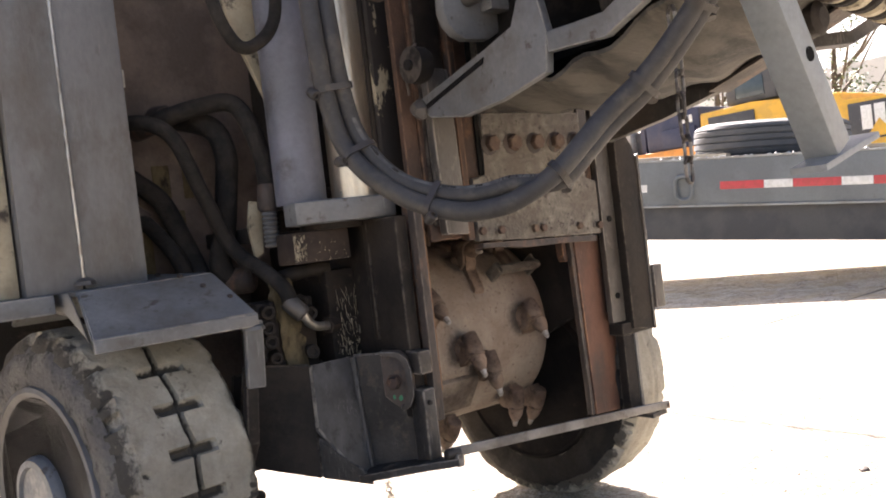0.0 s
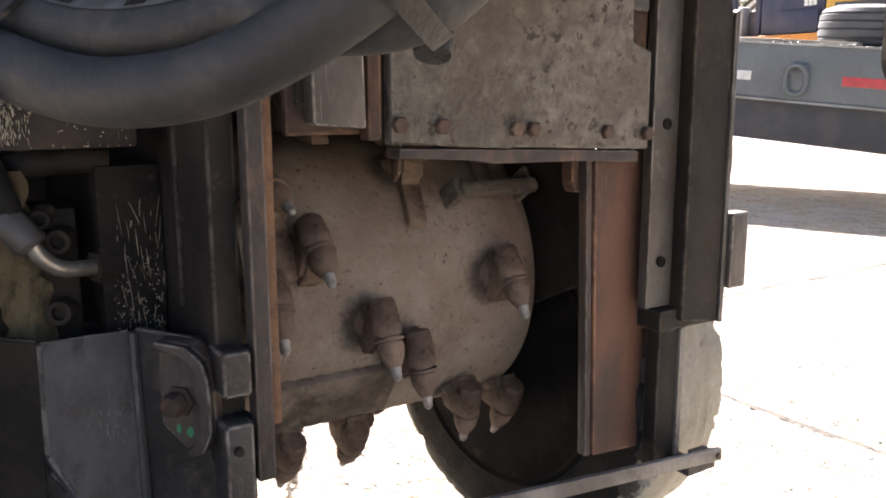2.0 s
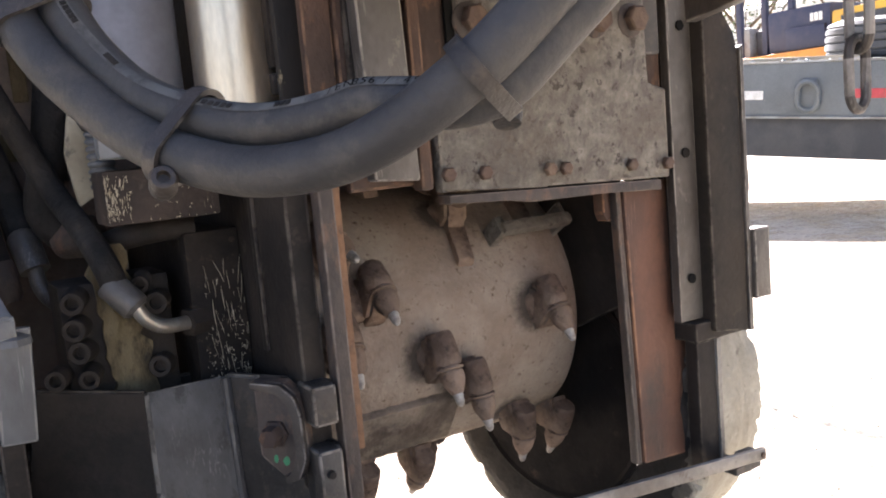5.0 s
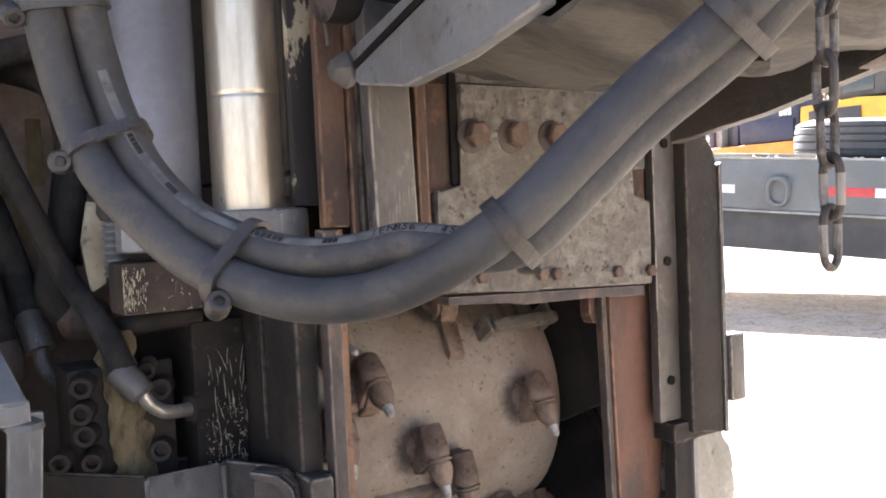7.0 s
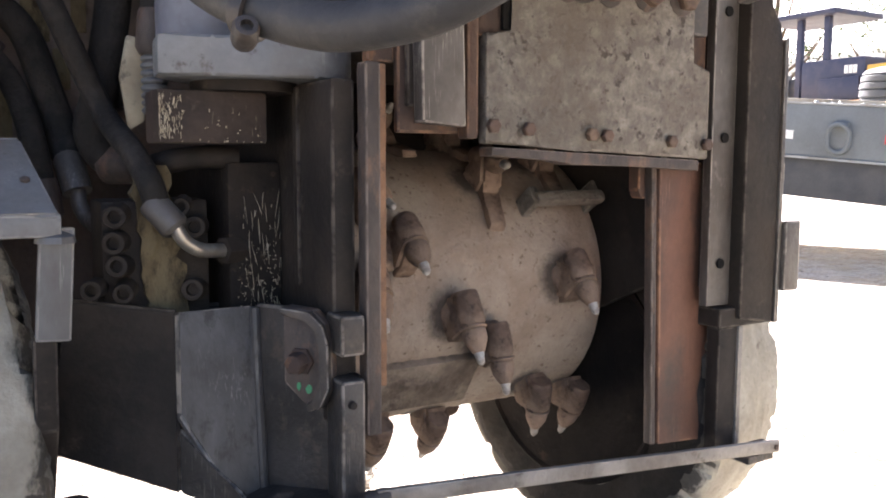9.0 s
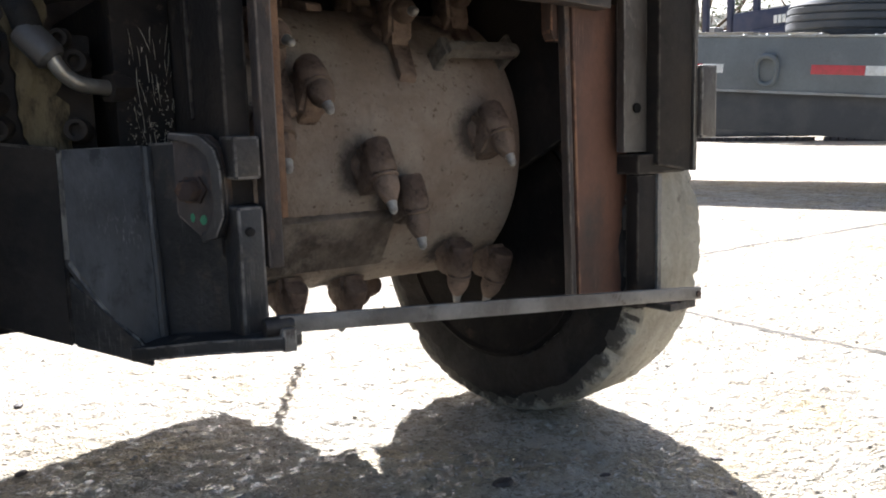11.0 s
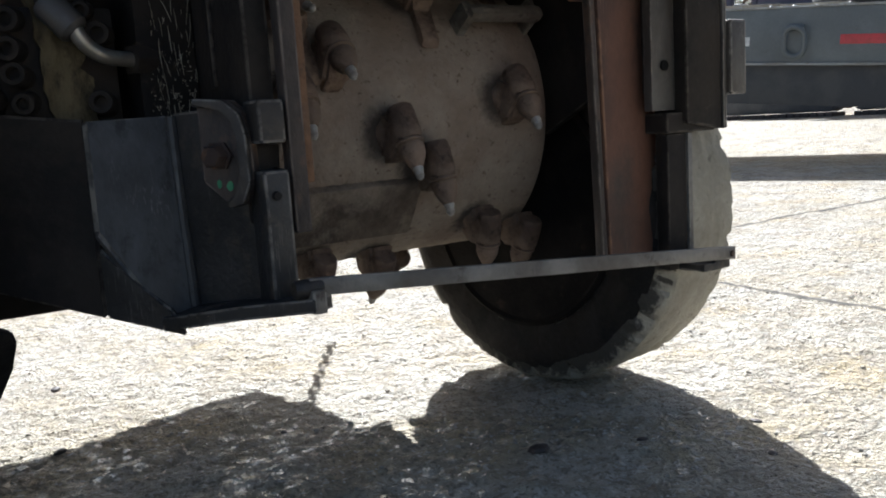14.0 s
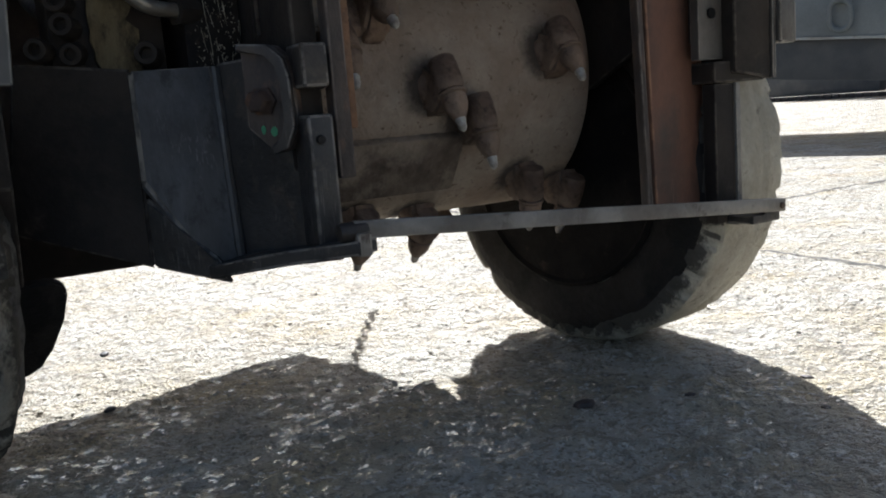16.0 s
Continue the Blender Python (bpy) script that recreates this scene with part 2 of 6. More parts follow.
M = {
    "concrete": concrete_material(),
    "crumb": material("crumb", (0.42, 0.38, 0.31), (0.3, 0.27, 0.22), 0.9, scale=30, bump=0.3),
    # dried dirt, for the lump on the shield's bottom plate
    "grime": material("grime", (0.10, 0.072, 0.052), (0.06, 0.045, 0.034), 0.9, scale=30, third=(0.2, 0.145, 0.1), third_scale=45, third_mix=(0.5, 0.6), bump=0.6),
    "bar_steel": material("scraped_bar", (0.235, 0.215, 0.19), (0.17, 0.152, 0.132), 0.55, 0.2, scale=9, third=(0.08, 0.062, 0.048), third_scale=25, third_mix=(0.58, 0.68), bump=0.25, wear=(0.3, 0.275, 0.24), dirt=(0.12, 0.1, 0.082)),
    "joint_dirt": material("joint_dirt", (0.05, 0.043, 0.033), (0.11, 0.095, 0.07), 0.95, scale=14, bump=0.5),
    "grey_paint": material("grey_paint", (0.135, 0.142, 0.15), (0.172, 0.176, 0.178), 0.52, scale=5, third=(0.068, 0.058, 0.05), third_scale=26, third_mix=(0.58, 0.66), bump=0.14, scratch=(0.23, 0.228, 0.22), scratch_cut=0.64, wear=(0.25, 0.24, 0.225), dirt=(0.098, 0.09, 0.08)),
    "dark_paint": material("dark_paint", (0.036, 0.033, 0.032), (0.016, 0.0145, 0.0138), 0.5, scale=9, mix=(0.42, 0.6), third=(0.072, 0.056, 0.043), third_scale=24, third_mix=(0.54, 0.66), bump=0.22, scratch=(0.1, 0.09, 0.08), scratch_cut=0.62, wear=(0.17, 0.15, 0.13), dirt=(0.05, 0.037, 0.029)),
    "grease": material("grease", (0.0125, 0.0102, 0.0092), (0.027, 0.0215, 0.018), 0.72, scale=9, third=(0.058, 0.044, 0.033), third_mix=(0.6, 0.7), bump=0.2, wear=(0.075, 0.062, 0.052), dirt=(0.034, 0.026, 0.02), spec=0.28),
    "chipped": material("greasy_block_paint", (0.012, 0.0095, 0.0085), (0.026, 0.02, 0.016), 0.78, scale=8, third=(0.06, 0.045, 0.03), third_mix=(0.58, 0.66), third_scale=40, bump=0.2, spec=0.2),
    # flat black for print and for the painted dark inside holes, slots and conveyor
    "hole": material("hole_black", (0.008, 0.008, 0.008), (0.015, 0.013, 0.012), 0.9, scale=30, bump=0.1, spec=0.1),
    "brown_dark": material("brown_grime", (0.17, 0.13, 0.108), (0.10, 0.078, 0.066), 0.85, scale=5, third=(0.24, 0.19, 0.14), third_scale=7, third_mix=(0.6, 0.75), bump=0.3),
    "chipped_cream": material("worn_cream", (0.36, 0.31, 0.22), (0.26, 0.21, 0.14), 0.7, scale=8, third=(0.022, 0.018, 0.016), third_mix=(0.44, 0.46), third_scale=12, stretch=(1, 1, 0.4), bump=0.15),
    "chipped_corner": material("dark_brown_paint", (0.024, 0.018, 0.016), (0.05, 0.036, 0.029), 0.7, scale=9, third=(0.085, 0.058, 0.045), third_mix=(0.6, 0.7), third_scale=30, bump=0.16, scratch=(0.32, 0.27, 0.2), scratch_cut=0.63, wear=(0.2, 0.165, 0.125), spec=0.3),
    "chip_cream": material("old_cream", (0.5, 0.44, 0.33), (0.38, 0.32, 0.22), 0.75, scale=60, bump=0.2),
    "worn_panel": material("worn_panel", (0.072, 0.069, 0.068), (0.034, 0.03, 0.028), 0.45, scale=6, mix=(0.42, 0.6), third=(0.02, 0.016, 0.014), third_scale=30, third_mix=(0.54, 0.64), stretch=(1, 1, 0.55), bump=0.15, scratch=(0.14, 0.13, 0.12), scratch_cut=0.62, wear=(0.2, 0.18, 0.155), dirt=(0.022, 0.018, 0.016)),
    "rust_dark": material("dark_rust", (0.065, 0.048, 0.04), (0.038, 0.03, 0.027), 0.65, scale=14, mix=(0.42, 0.6), third=(0.12, 0.072, 0.048), third_scale=22, third_mix=(0.54, 0.66), stretch=(1, 1, 0.6), bump=0.3, wear=(0.15, 0.12, 0.1)),
    "bright": material("bright_steel", (0.5, 0.48, 0.44), (0.3, 0.27, 0.23), 0.35, 0.7, scale=12, third=(0.1, 0.08, 0.06), third_mix=(0.62, 0.72), bump=0.1),
    "rust": material("rusty_steel", (0.09, 0.053, 0.038), (0.05, 0.034, 0.028), 0.75, scale=7, third=(0.17, 0.085, 0.047), third_scale=16, third_mix=(0.56, 0.67), stretch=(1, 1, 0.7), bump=0.35, wear=(0.17, 0.1, 0.065), dirt=(0.045, 0.033, 0.027), spec=0.3),
    "orange": material("rust_red", (0.148, 0.068, 0.042), (0.094, 0.05, 0.036), 0.7, scale=5, third=(0.058, 0.038, 0.03), third_scale=9, third_mix=(0.53, 0.66), stretch=(1, 1, 0.6), bump=0.25, scratch=(0.2, 0.115, 0.075), scratch_cut=0.63, wear=(0.26, 0.13, 0.07), dirt=(0.07, 0.048, 0.037)),
    "ochre": material("rust_ochre", (0.225, 0.118, 0.062), (0.15, 0.08, 0.046), 0.78, scale=9, third=(0.065, 0.043, 0.033), third_scale=22, third_mix=(0.55, 0.67), bump=0.3, dirt=(0.11, 0.075, 0.054)),
    "drum_dirty": material("dirty_wear_plate", (0.175, 0.138, 0.106), (0.075, 0.059, 0.048), 0.9, scale=14, mix=(0.4, 0.62), third=(0.26, 0.21, 0.165), third_scale=9, third_mix=(0.52, 0.64), bump=0.5, wear=(0.33, 0.265, 0.2), spec=0.2),
    "cutter": material("cutter_steel", (0.22, 0.156, 0.115), (0.13, 0.089, 0.067), 0.8, scale=18, mix=(0.42, 0.6), third=(0.055, 0.038, 0.029), third_scale=34, third_mix=(0.55, 0.66), bump=0.5, random=0.2, spec=0.25),
    "carbide": material("carbide_tip", (0.41, 0.385, 0.35), (0.27, 0.24, 0.21), 0.45, 0.2, scale=60, bump=0.3),
    "plate": material("caked_plate", (0.118, 0.103, 0.086), (0.235, 0.216, 0.184), 0.8, scale=40, mix=(0.4, 0.68), third=(0.045, 0.035, 0.028), third_scale=52, third_mix=(0.56, 0.62), bump=0.6, fine=120, wear=(0.22, 0.195, 0.16), dirt=(0.105, 0.086, 0.068)),
    "bolt": material("rusty_bolt", (0.085, 0.052, 0.038), (0.125, 0.084, 0.058), 0.75, 0.1, scale=40, bump=0.4, random=0.25),
    "steel": material("worn_steel", (0.105, 0.096, 0.088), (0.058, 0.051, 0.046), 0.5, 0.25, scale=7, third=(0.19, 0.168, 0.145), third_scale=30, third_mix=(0.6, 0.7), stretch=(1, 1, 0.7), bump=0.18, scratch=(0.2, 0.182, 0.165), scratch_cut=0.61, wear=(0.25, 0.225, 0.2), dirt=(0.055, 0.042, 0.034)),
    "chrome": material("chrome", (0.64, 0.56, 0.45), (0.48, 0.39, 0.29), 0.3, 0.8, scale=4, bump=0.02, rough_vary=0.08, stretch=(2, 2, 0.5)),
    "tube": material("lilac_grey_paint", (0.15, 0.155, 0.19), (0.11, 0.115, 0.135), 0.42, scale=4, third=(0.06, 0.055, 0.055), third_scale=8, third_mix=(0.6, 0.75), bump=0.06),
    "hose": material("hose_rubber", (0.027, 0.0265, 0.0278), (0.045, 0.0435, 0.0438), 0.62, scale=9, third=(0.078, 0.068, 0.056), third_scale=17, third_mix=(0.52, 0.68), bump=0.16, fine=160, dirt=(0.056, 0.051, 0.046)),
    "print": material("hose_print", (0.115, 0.113, 0.106), (0.08, 0.078, 0.074), 0.75, scale=30, third=(0.05, 0.048, 0.046), third_scale=40, third_mix=(0.5, 0.62), bump=0),
    "tyre": material("dusty_tyre", (0.37, 0.343, 0.283), (0.285, 0.26, 0.211), 0.95, scale=6, third=(0.12, 0.106, 0.087), third_scale=32, third_mix=(0.58, 0.68), bump=0.4, dirt=(0.235, 0.208, 0.165), spec=0.15),
    "tyre_pale": material("pale_dusty_tyre", (0.4, 0.372, 0.308), (0.32, 0.295, 0.24), 0.95, scale=6, third=(0.12, 0.106, 0.087), third_scale=32, third_mix=(0.58, 0.68), bump=0.4, dirt=(0.3, 0.268, 0.21), spec=0.15),
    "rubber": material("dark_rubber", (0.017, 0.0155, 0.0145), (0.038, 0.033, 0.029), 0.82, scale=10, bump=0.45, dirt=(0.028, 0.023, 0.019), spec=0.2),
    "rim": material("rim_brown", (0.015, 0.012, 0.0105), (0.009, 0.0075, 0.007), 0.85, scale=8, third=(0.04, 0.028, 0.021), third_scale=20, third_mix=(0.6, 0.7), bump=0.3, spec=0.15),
    "trailer": material("trailer_paint", (0.165, 0.185, 0.192), (0.135, 0.15, 0.155), 0.55, scale=2, third=(0.1, 0.09, 0.078), third_scale=5, third_mix=(0.62, 0.75), bump=0.08),
    "trailer_dark": material("trailer_dark", (0.055, 0.057, 0.062), (0.08, 0.08, 0.08), 0.6, scale=3, bump=0.1),
    "trailer_lip": material("trailer_lip", (0.36, 0.37, 0.36), (0.28, 0.27, 0.24), 0.6, scale=4, third=(0.2, 0.17, 0.13), bump=0.1),
    "far_rubber": material("far_rubber", (0.06, 0.065, 0.07), (0.09, 0.09, 0.09), 0.8, scale=3, bump=0.1),
    "plank": material("plank", (0.42, 0.36, 0.27), (0.3, 0.25, 0.18), 0.8, scale=5, stretch=(4, 0.5, 4), bump=0.3),
    "rubber_dusty": material("dusty_rubber", (0.075, 0.071, 0.069), (0.13, 0.122, 0.108), 0.85, scale=12, third=(0.03, 0.028, 0.026), third_scale=24, third_mix=(0.52, 0.62), bump=0.6),
    "grey_worn": material("scuffed_grey", (0.135, 0.136, 0.138), (0.092, 0.09, 0.089), 0.55, scale=4, mix=(0.42, 0.58), third=(0.07, 0.058, 0.05), third_scale=6, third_mix=(0.52, 0.68), stretch=(1, 1, 0.5), bump=0.14, scratch=(0.2, 0.194, 0.186), scratch_cut=0.65, wear=(0.2, 0.19, 0.175), dirt=(0.085, 0.076, 0.067)),
    "prop": material("prop_paint", (0.25, 0.265, 0.27), (0.2, 0.21, 0.21), 0.5, scale=8, third=(0.2, 0.1, 0.06), third_scale=11, third_mix=(0.66, 0.72), bump=0.12),
    "belt": material("belt_sheet", (0.07, 0.062, 0.051), (0.022, 0.02, 0.018), 0.75, scale=4, mix=(0.44, 0.54), third=(0.13, 0.115, 0.09), third_scale=9, third_mix=(0.58, 0.7), stretch=(0.6, 2.2, 1), bump=0.25),
    "red": material("red_tape", (0.55, 0.06, 0.07), (0.45, 0.06, 0.06), 0.35, scale=20, bump=0.05),
    "white": material("white_tape", (0.78, 0.78, 0.75), (0.66, 0.66, 0.62), 0.35, scale=20, bump=0.05),
    "yellow": material("machine_yellow", (0.75, 0.42, 0.05), (0.62, 0.36, 0.06), 0.5, scale=3, bump=0.05),
    "orange_paint": material("machine_orange", (0.75, 0.3, 0.06), (0.6, 0.25, 0.06), 0.5, scale=3, bump=0.05),
    "navy": material("navy_paint", (0.03, 0.035, 0.07), (0.05, 0.05, 0.08), 0.45, scale=3, bump=0.05),
    "cream": material("cream_paint", (0.38, 0.33, 0.235), (0.27, 0.225, 0.155), 0.65, scale=6, third=(0.045, 0.035, 0.027), third_scale=14, third_mix=(0.53, 0.62), bump=0.15),
    "leaf": material("leaf", (0.08, 0.12, 0.03), (0.13, 0.15, 0.04), 0.6, scale=3, bump=0.0),
    "bark": material("bark", (0.12, 0.09, 0.06), (0.08, 0.06, 0.045), 0.9, scale=12, bump=0.5),
    "wall": material("far_wall", (0.72, 0.70, 0.64), (0.65, 0.62, 0.57), 0.8, scale=0.6, bump=0.05),
    "glass": material("cab_glass", (0.05, 0.07, 0.08), (0.07, 0.09, 0.1), 0.08, scale=2, bump=0),
    "green": material("green_paint", (0.02, 0.19, 0.085), (0.02, 0.12, 0.06), 0.5, scale=30, bump=0.1),
    "rag": material("grimy_cloth", (0.155, 0.122, 0.07), (0.085, 0.064, 0.037), 0.9, scale=16, mix=(0.42, 0.62), third=(0.035, 0.026, 0.018), third_scale=24, third_mix=(0.51, 0.64), stretch=(1, 1, 0.5), bump=0.5, spec=0.2),
}


def dark_toned(m, dirt=(0.045, 0.033, 0.026), span=(0.84, 1.5)):
    """Darkens where the mesh's attribute marks torn rubber, painted slot shade or cutter patches."""
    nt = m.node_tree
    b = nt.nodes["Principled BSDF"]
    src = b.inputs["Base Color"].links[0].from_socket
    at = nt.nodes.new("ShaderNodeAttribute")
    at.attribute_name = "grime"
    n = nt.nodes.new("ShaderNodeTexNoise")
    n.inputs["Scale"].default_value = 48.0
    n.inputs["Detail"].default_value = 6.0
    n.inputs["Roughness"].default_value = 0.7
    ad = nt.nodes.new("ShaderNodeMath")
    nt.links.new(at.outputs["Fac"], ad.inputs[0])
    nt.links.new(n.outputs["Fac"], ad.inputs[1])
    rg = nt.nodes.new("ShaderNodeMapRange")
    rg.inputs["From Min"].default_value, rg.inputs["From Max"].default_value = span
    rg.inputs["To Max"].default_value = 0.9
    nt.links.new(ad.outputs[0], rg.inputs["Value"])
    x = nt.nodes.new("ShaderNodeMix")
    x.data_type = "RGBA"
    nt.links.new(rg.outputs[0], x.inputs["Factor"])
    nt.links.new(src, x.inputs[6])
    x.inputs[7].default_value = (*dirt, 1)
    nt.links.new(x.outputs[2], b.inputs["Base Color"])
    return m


M["drum_shell"] = dark_toned(material("dusty_shell", (0.31, 0.25, 0.195), (0.235, 0.175, 0.13), 0.9, scale=6, mix=(0.42, 0.6), third=(0.12, 0.08, 0.055), third_scale=75, third_mix=(0.585, 0.66), bump=0.5))

dark_toned(M["tyre"], (0.04, 0.036, 0.032), (0.8, 1.1))
dark_toned(M["tyre_pale"], (0.05, 0.045, 0.04), (0.8, 1.1))


# ---- mesh helpers ----
def mark_edges(me):
    """Marks the narrow faces along rounded edges, where paint and grease rub off first."""
    if len(me.polygons) > 600:
        return
    values = []
    for p in me.polygons:
        c = [me.vertices[i].co for i in p.vertices]
        sides = [(c[k] - c[k - 1]).length for k in range(len(c))]
        values.append(1.0 if min(sides) < 0.0045 and max(sides) > 0.018 and len(c) < 5 else 0.0)
    if any(values):
        at = me.attributes.new("wear", "FLOAT", "FACE")
        at.data.foreach_set("value", values)


def put(name, bm, mat, smooth=35):
    me = bpy.data.meshes.new(name)
    bmesh.ops.recalc_face_normals(bm, faces=bm.faces[:])
    bm.to_mesh(me)
    bm.free()
    me.materials.append(M[mat])
    mark_edges(me)
    if smooth:
        me.shade_smooth()
        me.set_sharp_from_angle(angle=radians(smooth))
    return new(name, me)


def part(name, bm, mat, parent, label="", smooth=35):
    ob = put(name, bm, mat, smooth)
    ob.parent = parent
    root = parent
    while root.parent:
        root = root.parent
    ob.matrix_parent_inverse = Matrix.Translation(-root.location) if parent == root else Matrix.Identity(4)
    return tagged(ob, label) if label else ob


def thing(name, at, label, category, group="", kind=""):
    ob = new(name)
    ob.empty_display_size = 0.05
    ob.location = at
    return tagged(ob, label, category, group, kind)


def box(bm, x0, x1, y0, y1, z0, z1, bevel=0.003, turn=None):
    made = bmesh.ops.create_cube(bm, size=1.0)["verts"]
    for v in made:
        v.co = Vector(((x0 + x1) / 2 + v.co.x * (x1 - x0), (y0 + y1) / 2 + v.co.y * (y1 - y0), (z0 + z1) / 2 + v.co.z * (z1 - z0)))
    if bevel:
        edges = list({e for v in made for e in v.link_edges})
        made = list({v for f in bmesh.ops.bevel(bm, geom=edges, offset=bevel, segments=2, profile=0.6, affect="EDGES")["faces"] for v in f.verts})
    if turn:
        bmesh.ops.transform(bm, matrix=turn, verts=made)
    return bm


def prism(bm, outline, axis, d0, d1, bevel=0.0):
    """A flat outline, extruded from d0 to d1 along x, y or z; the outline gives the other two coordinates in order."""
    def at(p, d):
        q = list(p)
        q.insert("xyz".index(axis), d)
        return q
    lo = [bm.verts.new(at(p, d0)) for p in outline]
    hi = [bm.verts.new(at(p, d1)) for p in outline]
    faces = [bm.faces.new(lo), bm.faces.new(hi)]
    n = len(outline)
    for k in range(n):
        faces.append(bm.faces.new((lo[k], lo[(k + 1) % n], hi[(k + 1) % n], hi[k])))
    if bevel:
        edges = list({e for f in faces for e in f.edges})
        bmesh.ops.bevel(bm, geom=edges, offset=bevel, segments=2, profile=0.6, affect="EDGES")
    return bm


def lathe(bm, profile, m=None, seg=32, wobble=0.0):
    """A profile of (radius, height) turned round z, then laid by the pose m."""
    rings = []
    for r, h in profile:
        ring = []
        for k in range(seg):
            a = 2 * math.pi * k / seg
            w = 1 + wobble * noise.noise((math.cos(a) * 3, math.sin(a) * 3, h * 9))
            v = Vector((r * w * math.cos(a), r * w * math.sin(a), h))
            ring.append(bm.verts.new(m @ v if m else v))
        rings.append(ring)
    for a, b in zip(rings, rings[1:]):
        for k in range(seg):
            bm.faces.new((a[k], a[(k + 1) % seg], b[(k + 1) % seg], b[k]))
    for ring in (rings[0], rings[-1]):
        bm.faces.new(ring)
    return bm


def spline(points, steps=8):
    pts = [Vector(p) for p in points]
    pts = [pts[0] * 2 - pts[1]] + pts + [pts[-1] * 2 - pts[-2]]
    out = []
    for a, b, c, d in zip(pts, pts[1:], pts[2:], pts[3:]):
        for k in range(steps):
            t = k / steps
            out.append(0.5 * ((2 * b) + (c - a) * t + (2 * a - 5 * b + 4 * c - d) * t * t + (3 * b - a - 3 * c + d) * t ** 3))
    return out + [pts[-2]]


def tube(bm, points, r, seg=12, closed=False):
    """A round bar along the points; r: one radius, or one for each point."""
    pts = [Vector(p) for p in points]
    n = len(pts)
    radii = r if isinstance(r, (list, tuple)) else [r] * n
    rings, up = [], None
    for k, p in enumerate(pts):
        a, b = pts[(k - 1) % n] if closed or k else p, pts[(k + 1) % n] if closed or k < n - 1 else p
        d = (b - a).normalized()
        side = up.cross(d) if up else d.orthogonal()
        side.normalize()
        up = d.cross(side).normalized()
        rings.append([bm.verts.new(p + radii[k] * (side * math.cos(2 * math.pi * j / seg) + up * math.sin(2 * math.pi * j / seg))) for j in range(seg)])
    pairs = list(zip(rings, rings[1:])) + ([(rings[-1], rings[0])] if closed else [])
    for a, b in pairs:
        for j in range(seg):
            bm.faces.new((a[j], a[(j + 1) % seg], b[(j + 1) % seg], b[j]))
    if not closed:
        bm.faces.new(rings[0])
        bm.faces.new(rings[-1])
    return bm


def axis_pose(at, direction):
    """A pose whose z points along the direction."""
    return Matrix.Translation(at) @ Vector(direction).to_track_quat("Z", "Y").to_matrix().to_4x4()


def bolt(bm, at, direction, r=0.013, h=0.011, washer=True):
    m = axis_pose(at, direction)
    if washer:
        lathe(bm, [(r * 1.35, -0.002), (r * 1.35, 0.003)], m, 16)
    lathe(bm, [(r, 0.002), (r, h * 0.85), (r * 0.82, h)], m, 6)
    return bm


B = bmesh.new


# ---- the yard: one sheet of concrete with two sawn joints ----
JOINT_X, JOINT_Y = 0.975, 1.40


def relief(x, y):
    """Height of the worn concrete surface."""
    if abs(x) > 8 or abs(y) > 8:
        return 0.0
    z = 0.006 * noise.noise((x * 1.3, y * 1.3, 0)) - 0.005
    if -2 < x < 3 and -1 < y < 4:
        z += 0.0045 * noise.noise((x * 7, y * 9, 4)) + 0.0045 * noise.noise((x * 17, y * 22, 9))
        rough = 0.55 + 0.9 * max(0.0, noise.noise((x * 2.2, y * 2.2, 12)) + 0.25)
        z += rough * (0.0042 * noise.noise((x * 38, y * 46, 2)) + 0.0026 * noise.noise((x * 85, y * 95, 6)))
        z -= 0.010 * max(0.0, noise.noise((x * 26, y * 30, 17)) - 0.30)
    return z


def build_ground():
    near = [-1.6 + 0.0075 * k for k in range(362)] + [1.16 + 0.03 * k for k in range(60)] + [3.1 + 0.3 * k for k in range(16)]
    deep = [-0.7 + 0.0075 * k for k in range(362)] + [2.06 + 0.04 * k for k in range(45)] + [4.0 + 0.3 * k for k in range(13)]
    xs = sorted([-90, -40, -15, -6, -3, -2.2] + [v for v in near if abs(v - JOINT_X) > 0.018] + [JOINT_X - 0.014, JOINT_X, JOINT_X + 0.014, 9, 14, 30, 60, 140])
    ys = sorted([-90, -40, -15, -6, -3, -1.5] + [v for v in deep if abs(v - JOINT_Y) > 0.018] + [JOINT_Y - 0.012, JOINT_Y, JOINT_Y + 0.012, 9, 14, 30, 60, 140])
    verts, faces = [], []
    for x in xs:
        for y in ys:
            px, py, z = x, y, relief(x, y)
            if abs(x - JOINT_X) < 0.016:
                px += 0.012 * noise.noise((y * 5, 3.1, 0))
                z -= 0.018 if x == JOINT_X else 0
            if abs(y - JOINT_Y) < 0.016 and x > JOINT_X:
                py += 0.012 * noise.noise((x * 5, 7.7, 0))
                z -= 0.018 if y == JOINT_Y else 0
            verts.append((px, py, z))
    n = len(ys)
    for i in range(len(xs) - 1):
        for k in range(n - 1):
            faces.append((i * n + k, (i + 1) * n + k, (i + 1) * n + k + 1, i * n + k + 1))
    me = bpy.data.meshes.new("ground")
    me.from_pydata(verts, [], faces)
    me.materials.append(M["concrete"])
    me.shade_smooth()
    return tagged(new("ground", me), "pale worn concrete yard with sawn joints", "ground", kind="structure")


